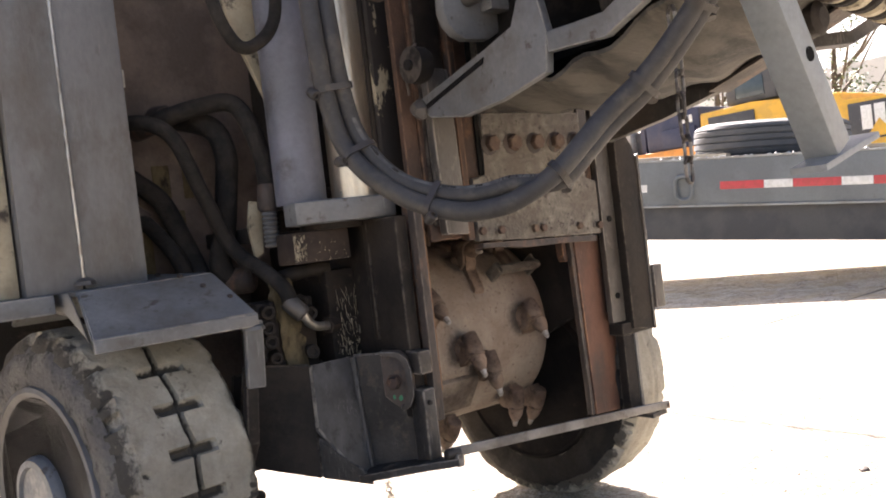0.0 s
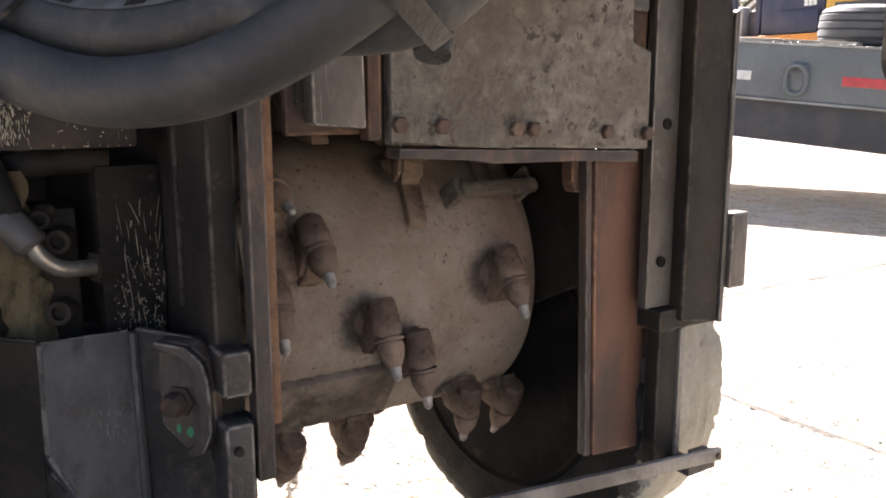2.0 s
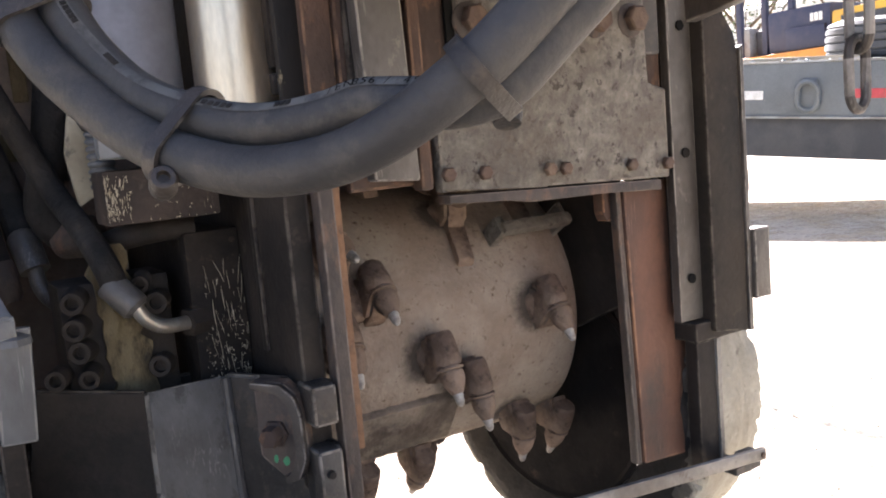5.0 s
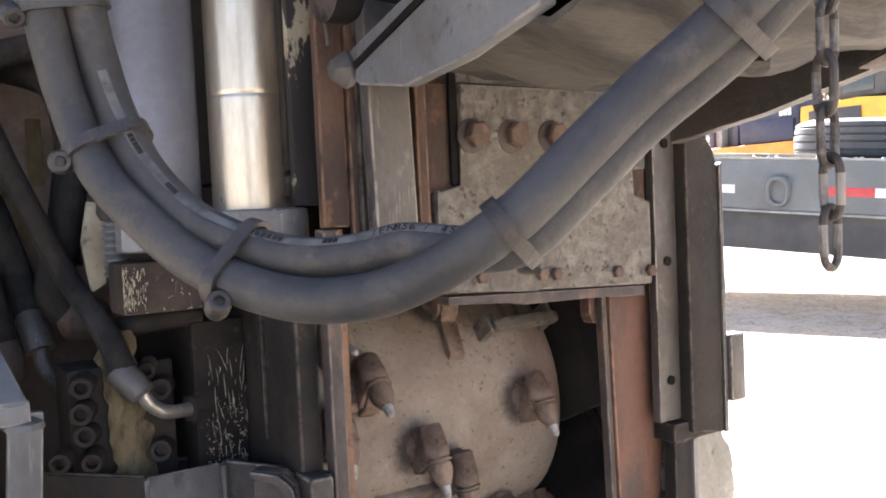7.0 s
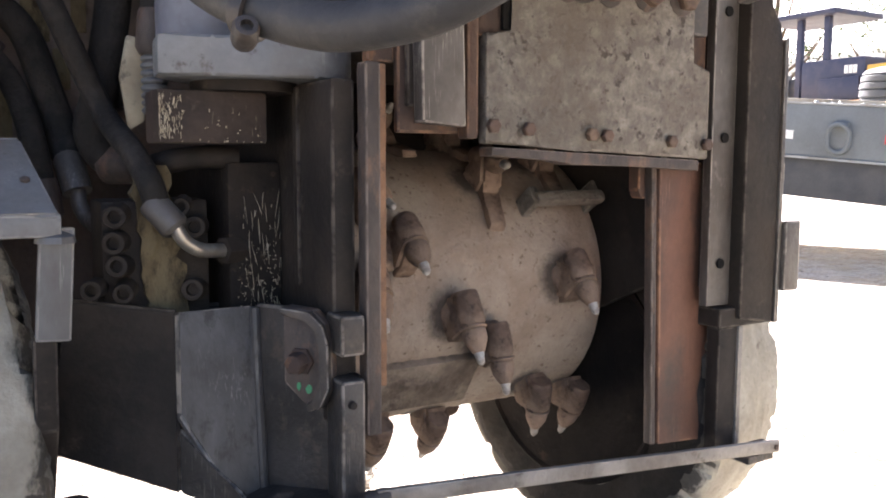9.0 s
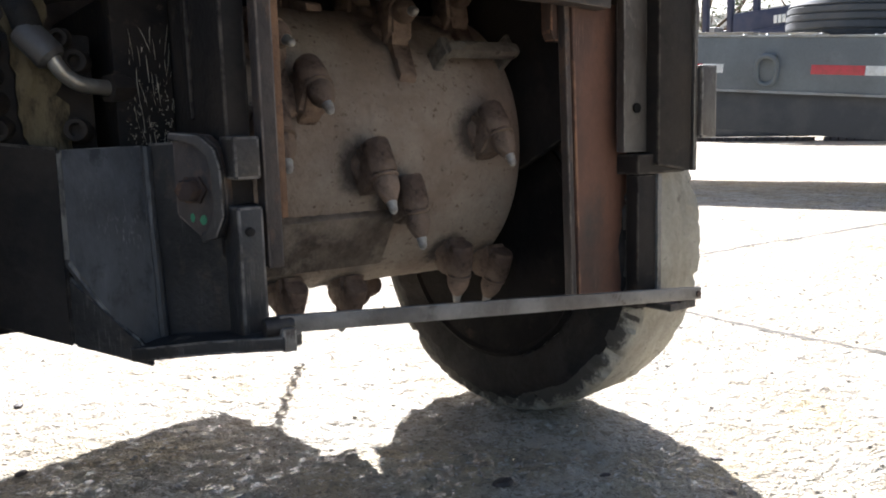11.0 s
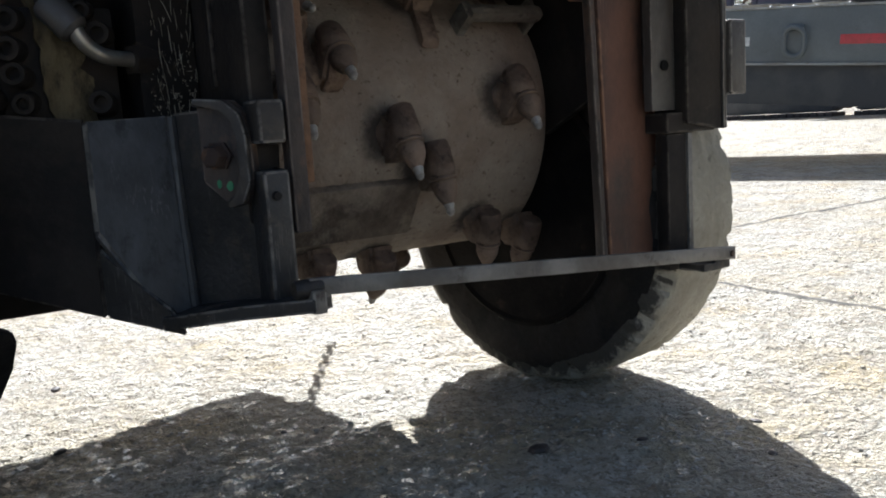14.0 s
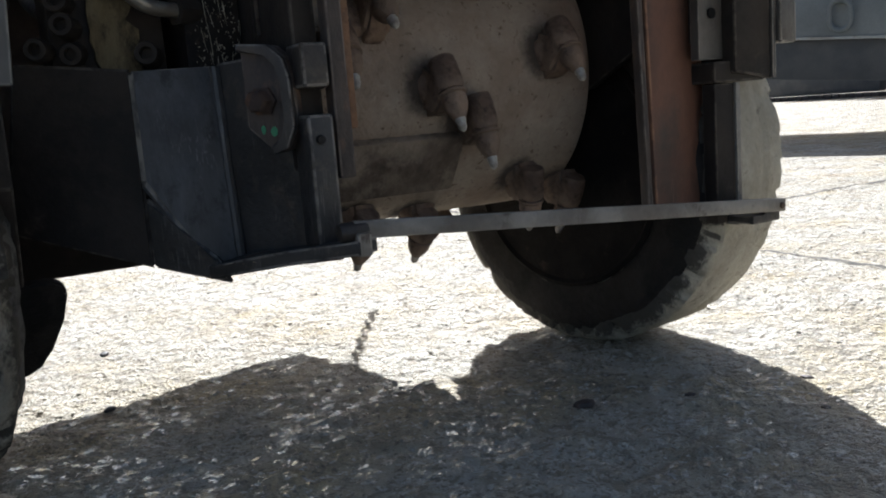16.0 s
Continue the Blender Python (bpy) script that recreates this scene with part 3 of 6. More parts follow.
def build_joint(name, along):
    bm = B()
    last = None
    for k in range(300):
        s = -1.9 + 0.03 * k if along == "y" else JOINT_X + 0.02 + 0.03 * k
        w = 0.0125 * (1 + 0.8 * noise.noise((s * 9, 1.3, 0)))
        if along == "y":
            c = JOINT_X + 0.012 * noise.noise((s * 5, 3.1, 0))
            z = relief(JOINT_X, s) + 0.002
            pair = [bm.verts.new((c - w, s, z)), bm.verts.new((c + w, s, z))]
        else:
            c = JOINT_Y + 0.012 * noise.noise((s * 5, 7.7, 0))
            z = relief(s, JOINT_Y) + 0.002
            pair = [bm.verts.new((s, c - w, z)), bm.verts.new((s, c + w, z))]
        if last:
            bm.faces.new((last[0], last[1], pair[1], pair[0]))
        last = pair
    return tagged(put(name, bm, "joint_dirt", 0), "dark dirt packed into the joint between slabs", "joint", kind="structure")


build_ground()
build_joint("pavement_joint_1", "y")
build_joint("pavement_joint_2", "x")


# ---- the milling machine's rear: frame, posts, shield ----
mill = thing("milling_machine", (-0.35, 0.4, 0.0), "worn grey road milling machine with greasy rear frame, standing on concrete", "milling machine")


def frame_plates():
    # side plate left of the drum, with the bright-edged post and its rusty inner plate
    sp = part("side_plate", box(B(), -0.70, -0.667, 0.0075, 0.78, 0.42, 0.884, 0.004), "grease", mill, "black greasy side plate beside the drum")
    part("groove_rib", box(B(), -0.706, -0.700, 0.118, 0.134, 0.60, 0.88, 0.002), "grease", sp)
    part("post", prism(B(), [(-0.020, 0.409), (0.006, 0.409), (0.006, 0.905), (-0.020, 0.905)], "x", -0.664, -0.642, 0.003), "rust_dark", mill, "scraped brown steel guide post")
    part("upper_post", prism(B(), [(-0.002, 0.907), (0.014, 0.907), (0.014, 1.7), (-0.002, 1.7)], "x", -0.653, -0.613, 0.003), "rust", mill, "rust-brown upper guide post")
    part("inner_plate", prism(B(), [(-0.004, 0.47), (0.05, 0.47), (0.06, 0.905), (-0.004, 0.905)], "x", -0.640, -0.626, 0.003), "ochre", mill, "rust-orange inner plate of the guide")
    part("chipped_plate", box(B(), -0.656, -0.60, 0.082, 0.097, 0.94, 1.7, 0.003), "chipped_cream", mill, "cream plate with its paint worn to black")
    # right-hand side: rusty post, plate with a row of holes, black guide block and its tab
    part("rusty_post", prism(B(), [(-0.112, 0.775), (-0.098, 0.291), (0.019, 0.283), (0.010, 0.775)], "y", 0.012, 0.032, 0.004), "orange", mill, "rust-red post at the drum opening")
    part("rusty_post_edge", prism(B(), [(-0.125, 0.775), (-0.111, 0.291), (-0.0995, 0.291), (-0.1135, 0.775)], "y", 0.016, 0.034, 0.003), "rust_dark", mill, "dark brown edge of the post")
    part("dark_filler", box(B(), 0.021, 0.044, 0.0, 0.04, 0.275, 0.56, 0.003), "grease", mill, "black packing plate")
    part("rusty_flange", prism(B(), [(-0.136, 0.73), (-0.129, 0.715), (-0.100, 0.715), (-0.097, 0.73), (-0.097, 1.3), (-0.136, 1.3)], "y", 0.035, 0.06, 0.003), "orange", mill, "round-ended rusty flange")
    part("corner_gusset", prism(B(), [(-0.096, 0.788), (-0.021, 0.747), (-0.021, 1.3), (-0.096, 1.3)], "y", 0.030, 0.044, 0.002), "dark_paint", mill, "dark gusset with sunlight on its edge painted as bright steel")
    # bright steel strip paints the sunlight along the gusset's edge
    part("gusset_edge", prism(B(), [(-0.097, 0.786), (-0.019, 0.743), (-0.018, 1.3), (-0.0225, 1.3), (-0.0235, 0.7505), (-0.097, 0.791)], "y", 0.023, 0.0295, 0.001), "bright", mill, "bright strip painting the sunlit edge")
    strip = B()
    box(strip, -0.028, 0.026, -0.022, -0.004, 0.531, 1.45, 0.002)
    s = part("guide_strip", strip, "steel", mill, "flat steel strip with bolt holes")
    # black discs on the strip paint the dark of its holes
    for z in (0.604, 0.817, 1.025, 1.24):
        part("bolt_hole", lathe(B(), [(0.0085, 0), (0.0085, 0.003)], axis_pose((0.0, -0.0225, z), (0, -1, 0)), 16), "hole", s, "dark bolt hole")
    part("strip_backing", box(B(), -0.014, 0.026, -0.002, 0.05, 0.56, 1.45, 0.003), "grease", mill)
    part("guide_block", prism(B(), [(0.028, 0.508), (0.112, 0.495), (0.112, 0.985), (0.104, 1.012), (0.078, 1.035), (0.068, 1.07), (0.066, 1.45), (0.028, 1.45)], "y", -0.046, 0.06, 0.004), "grease", mill, "black guide block beside the strip")
    part("block_edge", prism(B(), [(0.1135, 0.495), (0.122, 0.495), (0.122, 0.99), (0.1135, 0.985)], "y", -0.05, 0.03, 0.002), "steel", mill, "worn bright edge of the block")
    part("block_foot", box(B(), -0.010, 0.110, -0.036, 0.03, 0.493, 0.527, 0.004), "grease", mill)
    part("block_tab", box(B(), 0.123, 0.163, -0.058, -0.03, 0.551, 0.675, 0.004), "steel", mill, "small worn steel tab")
    part("block_lug", prism(B(), [(0.123, 0.72), (0.137, 0.723), (0.150, 0.740), (0.150, 0.775), (0.137, 0.79), (0.123, 0.793)], "y", -0.03, -0.005, 0.003), "steel", mill)
    part("lug_web", box(B(), 0.123, 0.140, 0.0, 0.02, 0.676, 0.79, 0.003), "steel", mill)
    part("skid_plate", box(B(), -0.003, 0.042, -0.030, -0.002, 0.262, 0.492, 0.003), "grease", mill, "black skid plate in front of the tyre")
    # paler steel puts the light on this edge into the colour
    part("skid_edge", box(B(), 0.0425, 0.053, -0.034, 0.0, 0.255, 0.492, 0.002), "bar_steel", mill, "skid plate's edge, the light on it painted as paler steel")
    # added roof, front and far side of the drum's housing, which keep it dark inside
    part("housing_roof", box(B(), -0.66, 0.0, 0.10, 0.80, 0.955, 0.985, 0.004), "grease", mill)
    part("housing_front", box(B(), -0.66, -0.03, 0.80, 0.82, 0.62, 0.985, 0.003), "grease", mill)
    # unseen plate added to block a stripe of sun on the ground
    part("housing_drop", box(B(), -0.66, -0.108, 0.755, 0.775, 0.40, 0.66, 0.003), "grease", mill)
    part("housing_side", prism(B(), [(0.07, 0.955), (0.07, 0.56), (0.20, 0.50), (0.32, 0.50), (0.60, 0.62), (0.80, 0.62), (0.80, 0.955)], "x", -0.072, -0.058, 0.003), "grease", mill)
    # unseen chassis ahead of the drum housing, outlined to cast the shadow on the ground
    part("chassis", prism(B(), [(-0.21, 1.16), (-0.77, 1.02), (-1.6, 0.948), (-1.6, 0.83), (-0.14, 0.83)], "z", 0.42, 1.0, 0.006), "grease", mill, "dark unseen chassis ahead of the drum, outlined to cast its shadow")
    part("chain_bracket", box(B(), -0.225, -0.068, 1.118, 1.142, 0.555, 0.58, 0.003), "grease", mill)
    part("upper_body", box(B(), -0.66, 0.10, 0.10, 1.05, 0.99, 1.9, 0.01), "grease", mill, "dark underside of the machine body")


def lower_bar():
    bar = thing("linkage_bar", (-0.68, -0.087, 0.33), "thin flat steel bar across the drum opening", "bar")
    part("flat_bar", prism(B(), [(-0.684, 0.341), (-0.30, 0.3095), (0.088, 0.277), (0.088, 0.2985), (-0.30, 0.3315), (-0.684, 0.363)], "y", -0.092, -0.083, 0.002), "bar_steel", bar)
    part("end_lug", box(B(), 0.048, 0.086, -0.082, -0.055, 0.262, 0.292, 0.003), "dark_paint", bar)
    part("end_bolt", lathe(B(), [(0.0055, 0), (0.0055, 0.002), (0.0045, 0.003)], axis_pose((0.078, -0.092, 0.288), (0, -1, 0)), 6), "bolt", bar, "small rusty bolt at the bar's end")
    part("arm", box(B(), 0.02, 0.062, -0.083, -0.02, 0.262, 0.276, 0.003), "dark_paint", bar)
    part("pivot", lathe(B(), [(0.010, -0.016), (0.012, -0.012), (0.012, 0.016), (0.010, 0.02)], axis_pose((-0.686, -0.085, 0.350), (1, 0, 0)), 16), "dark_paint", bar, "black pivot boss")
    part("pivot_lug", box(B(), -0.686, -0.668, -0.104, -0.082, 0.320, 0.349, 0.003), "bar_steel", bar, "scraped steel lug under the pivot")


def slab(corners, thick):
    """A flat plate between four or more corners, thickened away from its front."""
    bm = B()
    a, b_, c = (Vector(p) for p in corners[:3])
    n = (b_ - a).cross(c - a).normalized() * -thick
    front = [bm.verts.new(p) for p in corners]
    back = [bm.verts.new(Vector(p) + n) for p in corners]
    bm.faces.new(front)
    bm.faces.new(back[::-1])
    k = len(corners)
    for j in range(k):
        bm.faces.new((front[j], front[(j + 1) % k], back[(j + 1) % k], back[j]))
    bmesh.ops.bevel(bm, geom=bm.edges[:], offset=0.0035, segments=2, affect="EDGES")
    return bm


def shield():
    """Folded black shield low on the rear, with its hinge."""
    sh = thing("rear_shield", (-0.80, 0.12, 0.29), "folded dark steel shield with worn grey faces below the hydraulics", "shield")
    part("panel", slab([(-1.03, 0.27, 0.362), (-0.868, 0.172, 0.303), (-0.866, 0.172, 0.568), (-1.0, 0.24, 0.586)], 0.012), "grease", sh, "black outer panel")
    part("panel", slab([(-0.866, 0.171, 0.42), (-0.80, 0.10, 0.292), (-0.756, 0.13, 0.292), (-0.756, 0.165, 0.57), (-0.865, 0.172, 0.568)], 0.012), "worn_panel", sh, "scuffed grey middle panel")
    # darker triangle over the lower corner beside the fold
    part("panel", slab([(-0.868, 0.174, 0.40), (-0.868, 0.174, 0.303), (-0.79, 0.08, 0.281), (-0.80, 0.097, 0.315), (-0.828, 0.126, 0.345)], 0.010), "dark_paint", sh)
    part("panel", slab([(-0.757, 0.132, 0.285), (-0.672, -0.014, 0.305), (-0.672, -0.012, 0.49), (-0.69, 0.03, 0.495), (-0.69, 0.03, 0.52), (-0.672, -0.012, 0.524), (-0.672, -0.012, 0.576), (-0.757, 0.165, 0.57)], 0.014), "dark_paint", sh, "dark hinged panel with a notch")
    part("fold_rib", tube(B(), [(-0.757, 0.160, 0.566), (-0.758, 0.150, 0.45), (-0.760, 0.130, 0.32), (-0.758, 0.128, 0.284)], 0.008, 10), "worn_panel", sh)
    foot = B()
    prism(foot, [(-0.80, 0.20), (-0.74, 0.19), (-0.675, 0.02), (-0.655, -0.09), (-0.685, -0.105), (-0.745, -0.018), (-0.79, 0.056), (-0.812, 0.10)], "z", 0.286, 0.304, 0.003)
    for v in foot.verts:
        v.co.z += 0.036 * min(1.0, max(0.0, (0.11 - v.co.y) / 0.19))
    part("bottom_plate", foot, "dark_paint", sh)
    part("closing_plate", slab([(-1.03, 0.30, 0.36), (-0.70, 0.24, 0.315), (-0.70, 0.24, 0.56), (-1.0, 0.30, 0.56)], 0.012), "grease", sh)
    pad = B()
    lathe(pad, [(0.050, 0), (0.044, 0.003), (0.030, 0.007), (0.014, 0.011), (0.004, 0.012)], axis_pose((-0.748, 0.062, 0.308), (0, 0.15, 1)) @ Matrix.Diagonal((0.72, 0.85, 1, 1)), 30, 0.5)
    part("dirt_lump", pad, "grime", sh, "pale dried dirt heaped on the bottom plate")
    m = Matrix.Translation((-0.706, 0.044, 0.518)) @ Matrix.Rotation(radians(-47), 4, "Z")
    h = B()
    rim_ = [(-0.036, 0.066), (0.006, 0.062), (0.026, 0.045), (0.033, 0.02), (0.034, -0.04), (0.022, -0.066), (0.002, -0.072)]
    prism(h, rim_ + [(-0.036, -0.038)], "y", -0.034, -0.010, 0.003)
    bmesh.ops.transform(h, matrix=m, verts=h.verts[:])
    hinge = part("hinge_plate", h, "rust_dark", sh, "rounded brown hinge plate")
    rm = B()
    prism(rm, rim_ + [(0.0, -0.061), (0.014, -0.056), (0.0235, -0.036), (0.0225, 0.016), (0.017, 0.037), (0.002, 0.052), (-0.036, 0.056)], "y", -0.045, -0.0345, 0.0025)
    bmesh.ops.transform(rm, matrix=m, verts=rm.verts[:])
    part("hinge_rim", rm, "dark_paint", hinge, "raised rim of the hinge plate")
    hb = B()
    lathe(hb, [(0.019, -0.008), (0.019, -0.003), (0.0145, -0.002), (0.0145, 0.014), (0.0125, 0.0175), (0.008, 0.018)], m @ axis_pose((-0.010, -0.0345, -0.006), (0, -1, 0)) @ Matrix.Translation((0, 0, 0.008)), 6)
    part("hinge_bolt", hb, "rust", hinge, "hexagonal pivot bolt")
    gp = B()
    for x, z, w, h_ in ((-0.014, -0.041, 0.0045, 0.0075), (0.001, -0.044, 0.006, 0.0085)):
        prism(gp, [(x + w * (0.75 + 0.3 * noise.noise((k * 1.7, x * 90, 2))) * math.cos(k * 0.628), z + h_ * (0.75 + 0.4 * noise.noise((k * 1.3, x * 70, 8))) * math.sin(k * 0.628)) for k in range(10)], "y", -0.0352, -0.0342, 0.0)
    bmesh.ops.transform(gp, matrix=m, verts=gp.verts[:])
    part("paint_mark", gp, "green", hinge, "two smeared dabs of green paint")
    for z0, z1 in ((0.524, 0.577), (0.32, 0.491)):
        l = B()
        box(l, -0.706, -0.672, -0.032, 0.02, z0, z1, 0.004)
        part("lug", l, "dark_paint", sh)
    part("lug_bolt", lathe(B(), [(0.006, 0), (0.005, 0.006)], axis_pose((-0.692, -0.0325, 0.46), (0, -1, 0)), 10), "grease", sh)


frame_plates()
lower_bar()
shield()


# ---- hydraulics and leg column left of the drum ----
def scratches(seed, count, place, y, lengths, widths, cross):
    """Thin wavering slivers of bared paint on a face that looks along -y."""
    r = random.Random(seed)
    bm = B()
    for _ in range(count):
        x, z = place(r)
        length = lengths[0] + (lengths[1] - lengths[0]) * r.random() ** 2
        w = widths[0] + (widths[1] - widths[0]) * r.random() ** 2
        a = r.gauss(0.0, 0.13) + (math.pi / 2 if r.random() < cross else 0.0)
        bend = r.gauss(0.0, 0.1)
        left, right = [], []
        for k in range(7):
            u = k / 6 - 0.5
            px = x + u * length * math.sin(a) + bend * length * (u * u - 0.25)
            pz = z + u * length * math.cos(a)
            h = 0.5 * w * (1 - (2 * u) ** 2 * 0.9) * (0.5 + r.random())
            left.append(bm.verts.new((px - h * math.cos(a), y - 0.0004, pz + h * math.sin(a))))
            right.append(bm.verts.new((px + h * math.cos(a), y - 0.0004, pz - h * math.sin(a))))
        for k in range(6):
            bm.faces.new((left[k], right[k], right[k + 1], left[k + 1]))
    ext = bmesh.ops.extrude_face_region(bm, geom=bm.faces[:])["geom"]
    bmesh.ops.translate(bm, vec=(0, 0.001, 0), verts=[v for v in ext if isinstance(v, bmesh.types.BMVert)])
    return bm


def hydraulics():
    part("inner_skirt", box(B(), -1.03, -0.72, 0.60, 0.617, 0.245, 0.45, 0.003), "grease", mill, "black skirt behind the shield")
    part("back_wall", box(B(), -1.10, -0.70, 0.62, 0.65, 0.40, 2.2, 0.003), "brown_dark", mill, "brown oily wall behind the valves")
    # wall, side and unseen roof, added to block the sky behind the hoses
    part("engine_wall", box(B(), -1.75, -0.70, 0.95, 0.98, 0.35, 2.2, 0.003), "brown_dark", mill, "dark brown wall inside the machine")
    part("engine_side", box(B(), -1.15, -1.12, 0.50, 0.95, 0.75, 2.2, 0.003), "brown_dark", mill)
    part("engine_roof", box(B(), -1.75, -0.62, -0.02, 1.0, 2.2, 2.25, 0.004), "grease", mill)
    part("column_block", box(B(), -0.782, -0.70, 0.20, 0.61, 0.42, 0.775, 0.008), "chipped", mill, "greasy block with scratched cream paint")
    part("valve_block", box(B(), -0.95, -0.80, 0.24, 0.34, 0.45, 0.72, 0.006), "grease", mill, "greasy black valve block")
    rag = B()
    rows = []
    for k in range(20):
        z = 0.52 + 0.25 * k / 19
        c = -0.862 - 0.014 * (k / 19)
        lo, hi = c - 0.030 + 0.016 * noise.noise((k * 0.6, 1, 0)), c + 0.030 + 0.018 * noise.noise((k * 0.6, 7, 0)) - 0.014 * (k / 19) ** 2
        rows.append([rag.verts.new((lo + (hi - lo) * j / 8, 0.231 - 0.008 * noise.noise((j * 0.5, k * 0.25, 3)) - 0.003 * noise.noise((j * 1.3, k * 0.7, 5)), z)) for j in range(9)])
    for a, b_ in zip(rows, rows[1:]):
        for j in range(8):
            rag.faces.new((a[j], a[j + 1], b_[j + 1], b_[j]))
    ext = bmesh.ops.extrude_face_region(rag, geom=rag.faces[:])["geom"]
    bmesh.ops.translate(rag, vec=(0, 0.022, 0), verts=[v for v in ext if isinstance(v, bmesh.types.BMVert)])
    part("rag", rag, "rag", mill, "grimy cream cloth stuffed between the fittings", 60)
    part("angle_box", box(B(), -0.890, -0.74, 0.14, 0.22, 0.80, 0.872, 0.006), "chipped_corner", mill, "dark brown box with chipped cream corner")
    # paint scraped to cream: slivers on the box's outer corner, spidery lines on the column block
    for seed, count, place, y, lengths, widths, cross, label in (
            (21, 130, lambda r: (-0.888 + 0.03 * r.random() ** 1.9, 0.806 + 0.058 * r.random()), 0.139, (0.002, 0.013), (0.0004, 0.0012), 0.0, "cream slivers where the paint is scraped off"),
            (22, 30, lambda r: (-0.86 + 0.115 * r.random(), 0.802 + 0.045 * r.random() ** 2), 0.139, (0.0015, 0.005), (0.0005, 0.0022), 0.3, "cream flecks of old paint"),
            (23, 60, lambda r: (-0.703 - 0.06 * r.random() ** 1.5, 0.52 + 0.2 * r.random() ** 1.5), 0.199, (0.006, 0.05), (0.0003, 0.0009), 0.0, "fine cream scratches on greasy paint"),
            (24, 300, lambda r: (-0.71 - 0.06 * r.random() ** 1.3, 0.49 + 0.17 * r.random() ** 1.6), 0.199, (0.001, 0.005), (0.0004, 0.0016), 0.2, "cream flecks of old paint")):
        tagged(part("scraped_paint", scratches(seed, count, place, y, lengths, widths, cross), "chip_cream", mill, "", 0), label, kind="stuff")
    fl = B()
    arc = [(-0.690 + 0.062 * math.cos(radians(a)), 0.115 + 0.062 * math.sin(radians(a))) for a in range(-100, 91, 19)]
    prism(fl, [(-0.897, 0.10), (-0.83, 0.085), (-0.76, 0.062)] + arc + [(-0.70, 0.27), (-0.80, 0.27), (-0.888, 0.17)], "z", 0.886, 0.938, 0.008)
    part("clamp_flange", fl, "grey_paint", mill, "thick grey clamp flange round the column")
    part("column_stem", lathe(B(), [(0.075, 0.872), (0.075, 0.886)], pose(-0.76, 0.18, 0), 30), "grease", mill)
    part("cover_plate", prism(B(), [(-0.893, 0.822), (-0.871, 0.835), (-0.862, 0.957), (-0.892, 0.962), (-0.904, 0.90)], "y", 0.32, 0.332, 0.003), "cream", mill, "dirty cream cover plate")
    part("cover_stay", box(B(), -0.885, -0.868, 0.3325, 0.62, 0.86, 0.90, 0.003), "grease", mill)
    sleeve = B()
    lathe(sleeve, [p for k in range(9) for p in ((0.0155, 0.845 + 0.0108 * k), (0.0195, 0.8485 + 0.0108 * k), (0.0195, 0.852 + 0.0108 * k), (0.0155, 0.8555 + 0.0108 * k))], pose(-0.86, 0.292, 0), 18)
    part("ribbed_sleeve", sleeve, "grey_worn", mill, "ribbed grey sleeve")
    part("cylinder_tube", lathe(B(), [(0.060, 0), (0.060, 1.2)], axis_pose((-0.812, 0.215, 0.938), (0.0, 0.0, 1)), 40), "tube", mill, "blue-grey painted cylinder tube")
    part("piston_rod", lathe(B(), [(0.061, 0), (0.061, 0.003), (0.061, 0.16), (0.061, 0.165), (0.0603, 0.166), (0.0603, 0.168), (0.061, 0.169), (0.061, 0.174), (0.061, 1.19), (0.061, 1.2)], axis_pose((-0.684, 0.17, 0.938), (0, 0, 1)), 56), "chrome", mill, "polished chrome piston rod")
    ft = thing("hydraulic_fitting", (-0.80, 0.22, 0.65), "bright bent steel pipe fitting with a hexagonal nut", "fitting")
    part("elbow", tube(B(), spline([(-0.862, 0.183, 0.685), (-0.848, 0.186, 0.664), (-0.825, 0.19, 0.650), (-0.785, 0.205, 0.646)]), 0.0105, 12), "bright", ft)
    part("nut", lathe(B(), [(0.021, 0), (0.021, 0.032), (0.016, 0.036)], axis_pose((-0.79, 0.203, 0.646), (1, 0.35, 0)), 6), "grease", ft)
    part("ferrule", lathe(B(), [(0.016, 0), (0.021, 0.006), (0.021, 0.05), (0.018, 0.055)], axis_pose((-0.858, 0.184, 0.680), (-0.5, 0.3, 0.65)), 18), "steel", ft, "crimped steel ferrule")
    part("pressure_hose", tube(B(), spline([(-0.880, 0.200, 0.709), (-0.890, 0.206, 0.748), (-0.900, 0.27, 0.79), (-0.914, 0.36, 0.834), (-0.933, 0.392, 0.885), (-0.983, 0.39, 1.003), (-1.032, 0.39, 1.124), (-1.085, 0.42, 1.168), (-1.14, 0.5, 1.175)]), 0.0185, 14), "rubber", ft, "black rubber pressure hose")
    for k, (x, z, r) in enumerate(((-0.926, 0.703, 0.0165), (-0.927, 0.663, 0.0165), (-0.922, 0.628, 0.016), (-0.918, 0.596, 0.015), (-0.816, 0.682, 0.0165), (-0.82, 0.588, 0.0165), 
                                   (-0.836, 0.715, 0.013), (-0.958, 0.60, 0.015))):
        p_ = B()
        m_ = axis_pose((x, 0.238, z), (-0.35 - 0.05 * (k % 3), -1, 0.10 * (k % 3 - 1)))
        lathe(p_, [(r, 0), (r, 0.034), (r * 0.9, 0.038), (r * 0.55, 0.038), (r * 0.5, 0.026), (0.001, 0.026)], m_, 20)
        part("plug", p_, "grease", mill)
    part("bent_pipe", tube(B(), spline([(-0.875, 0.30, 0.765), (-0.862, 0.26, 0.772), (-0.84, 0.235, 0.778), (-0.80, 0.225, 0.782), (-0.76, 0.22, 0.78)]), 0.017, 12), "grease", mill)
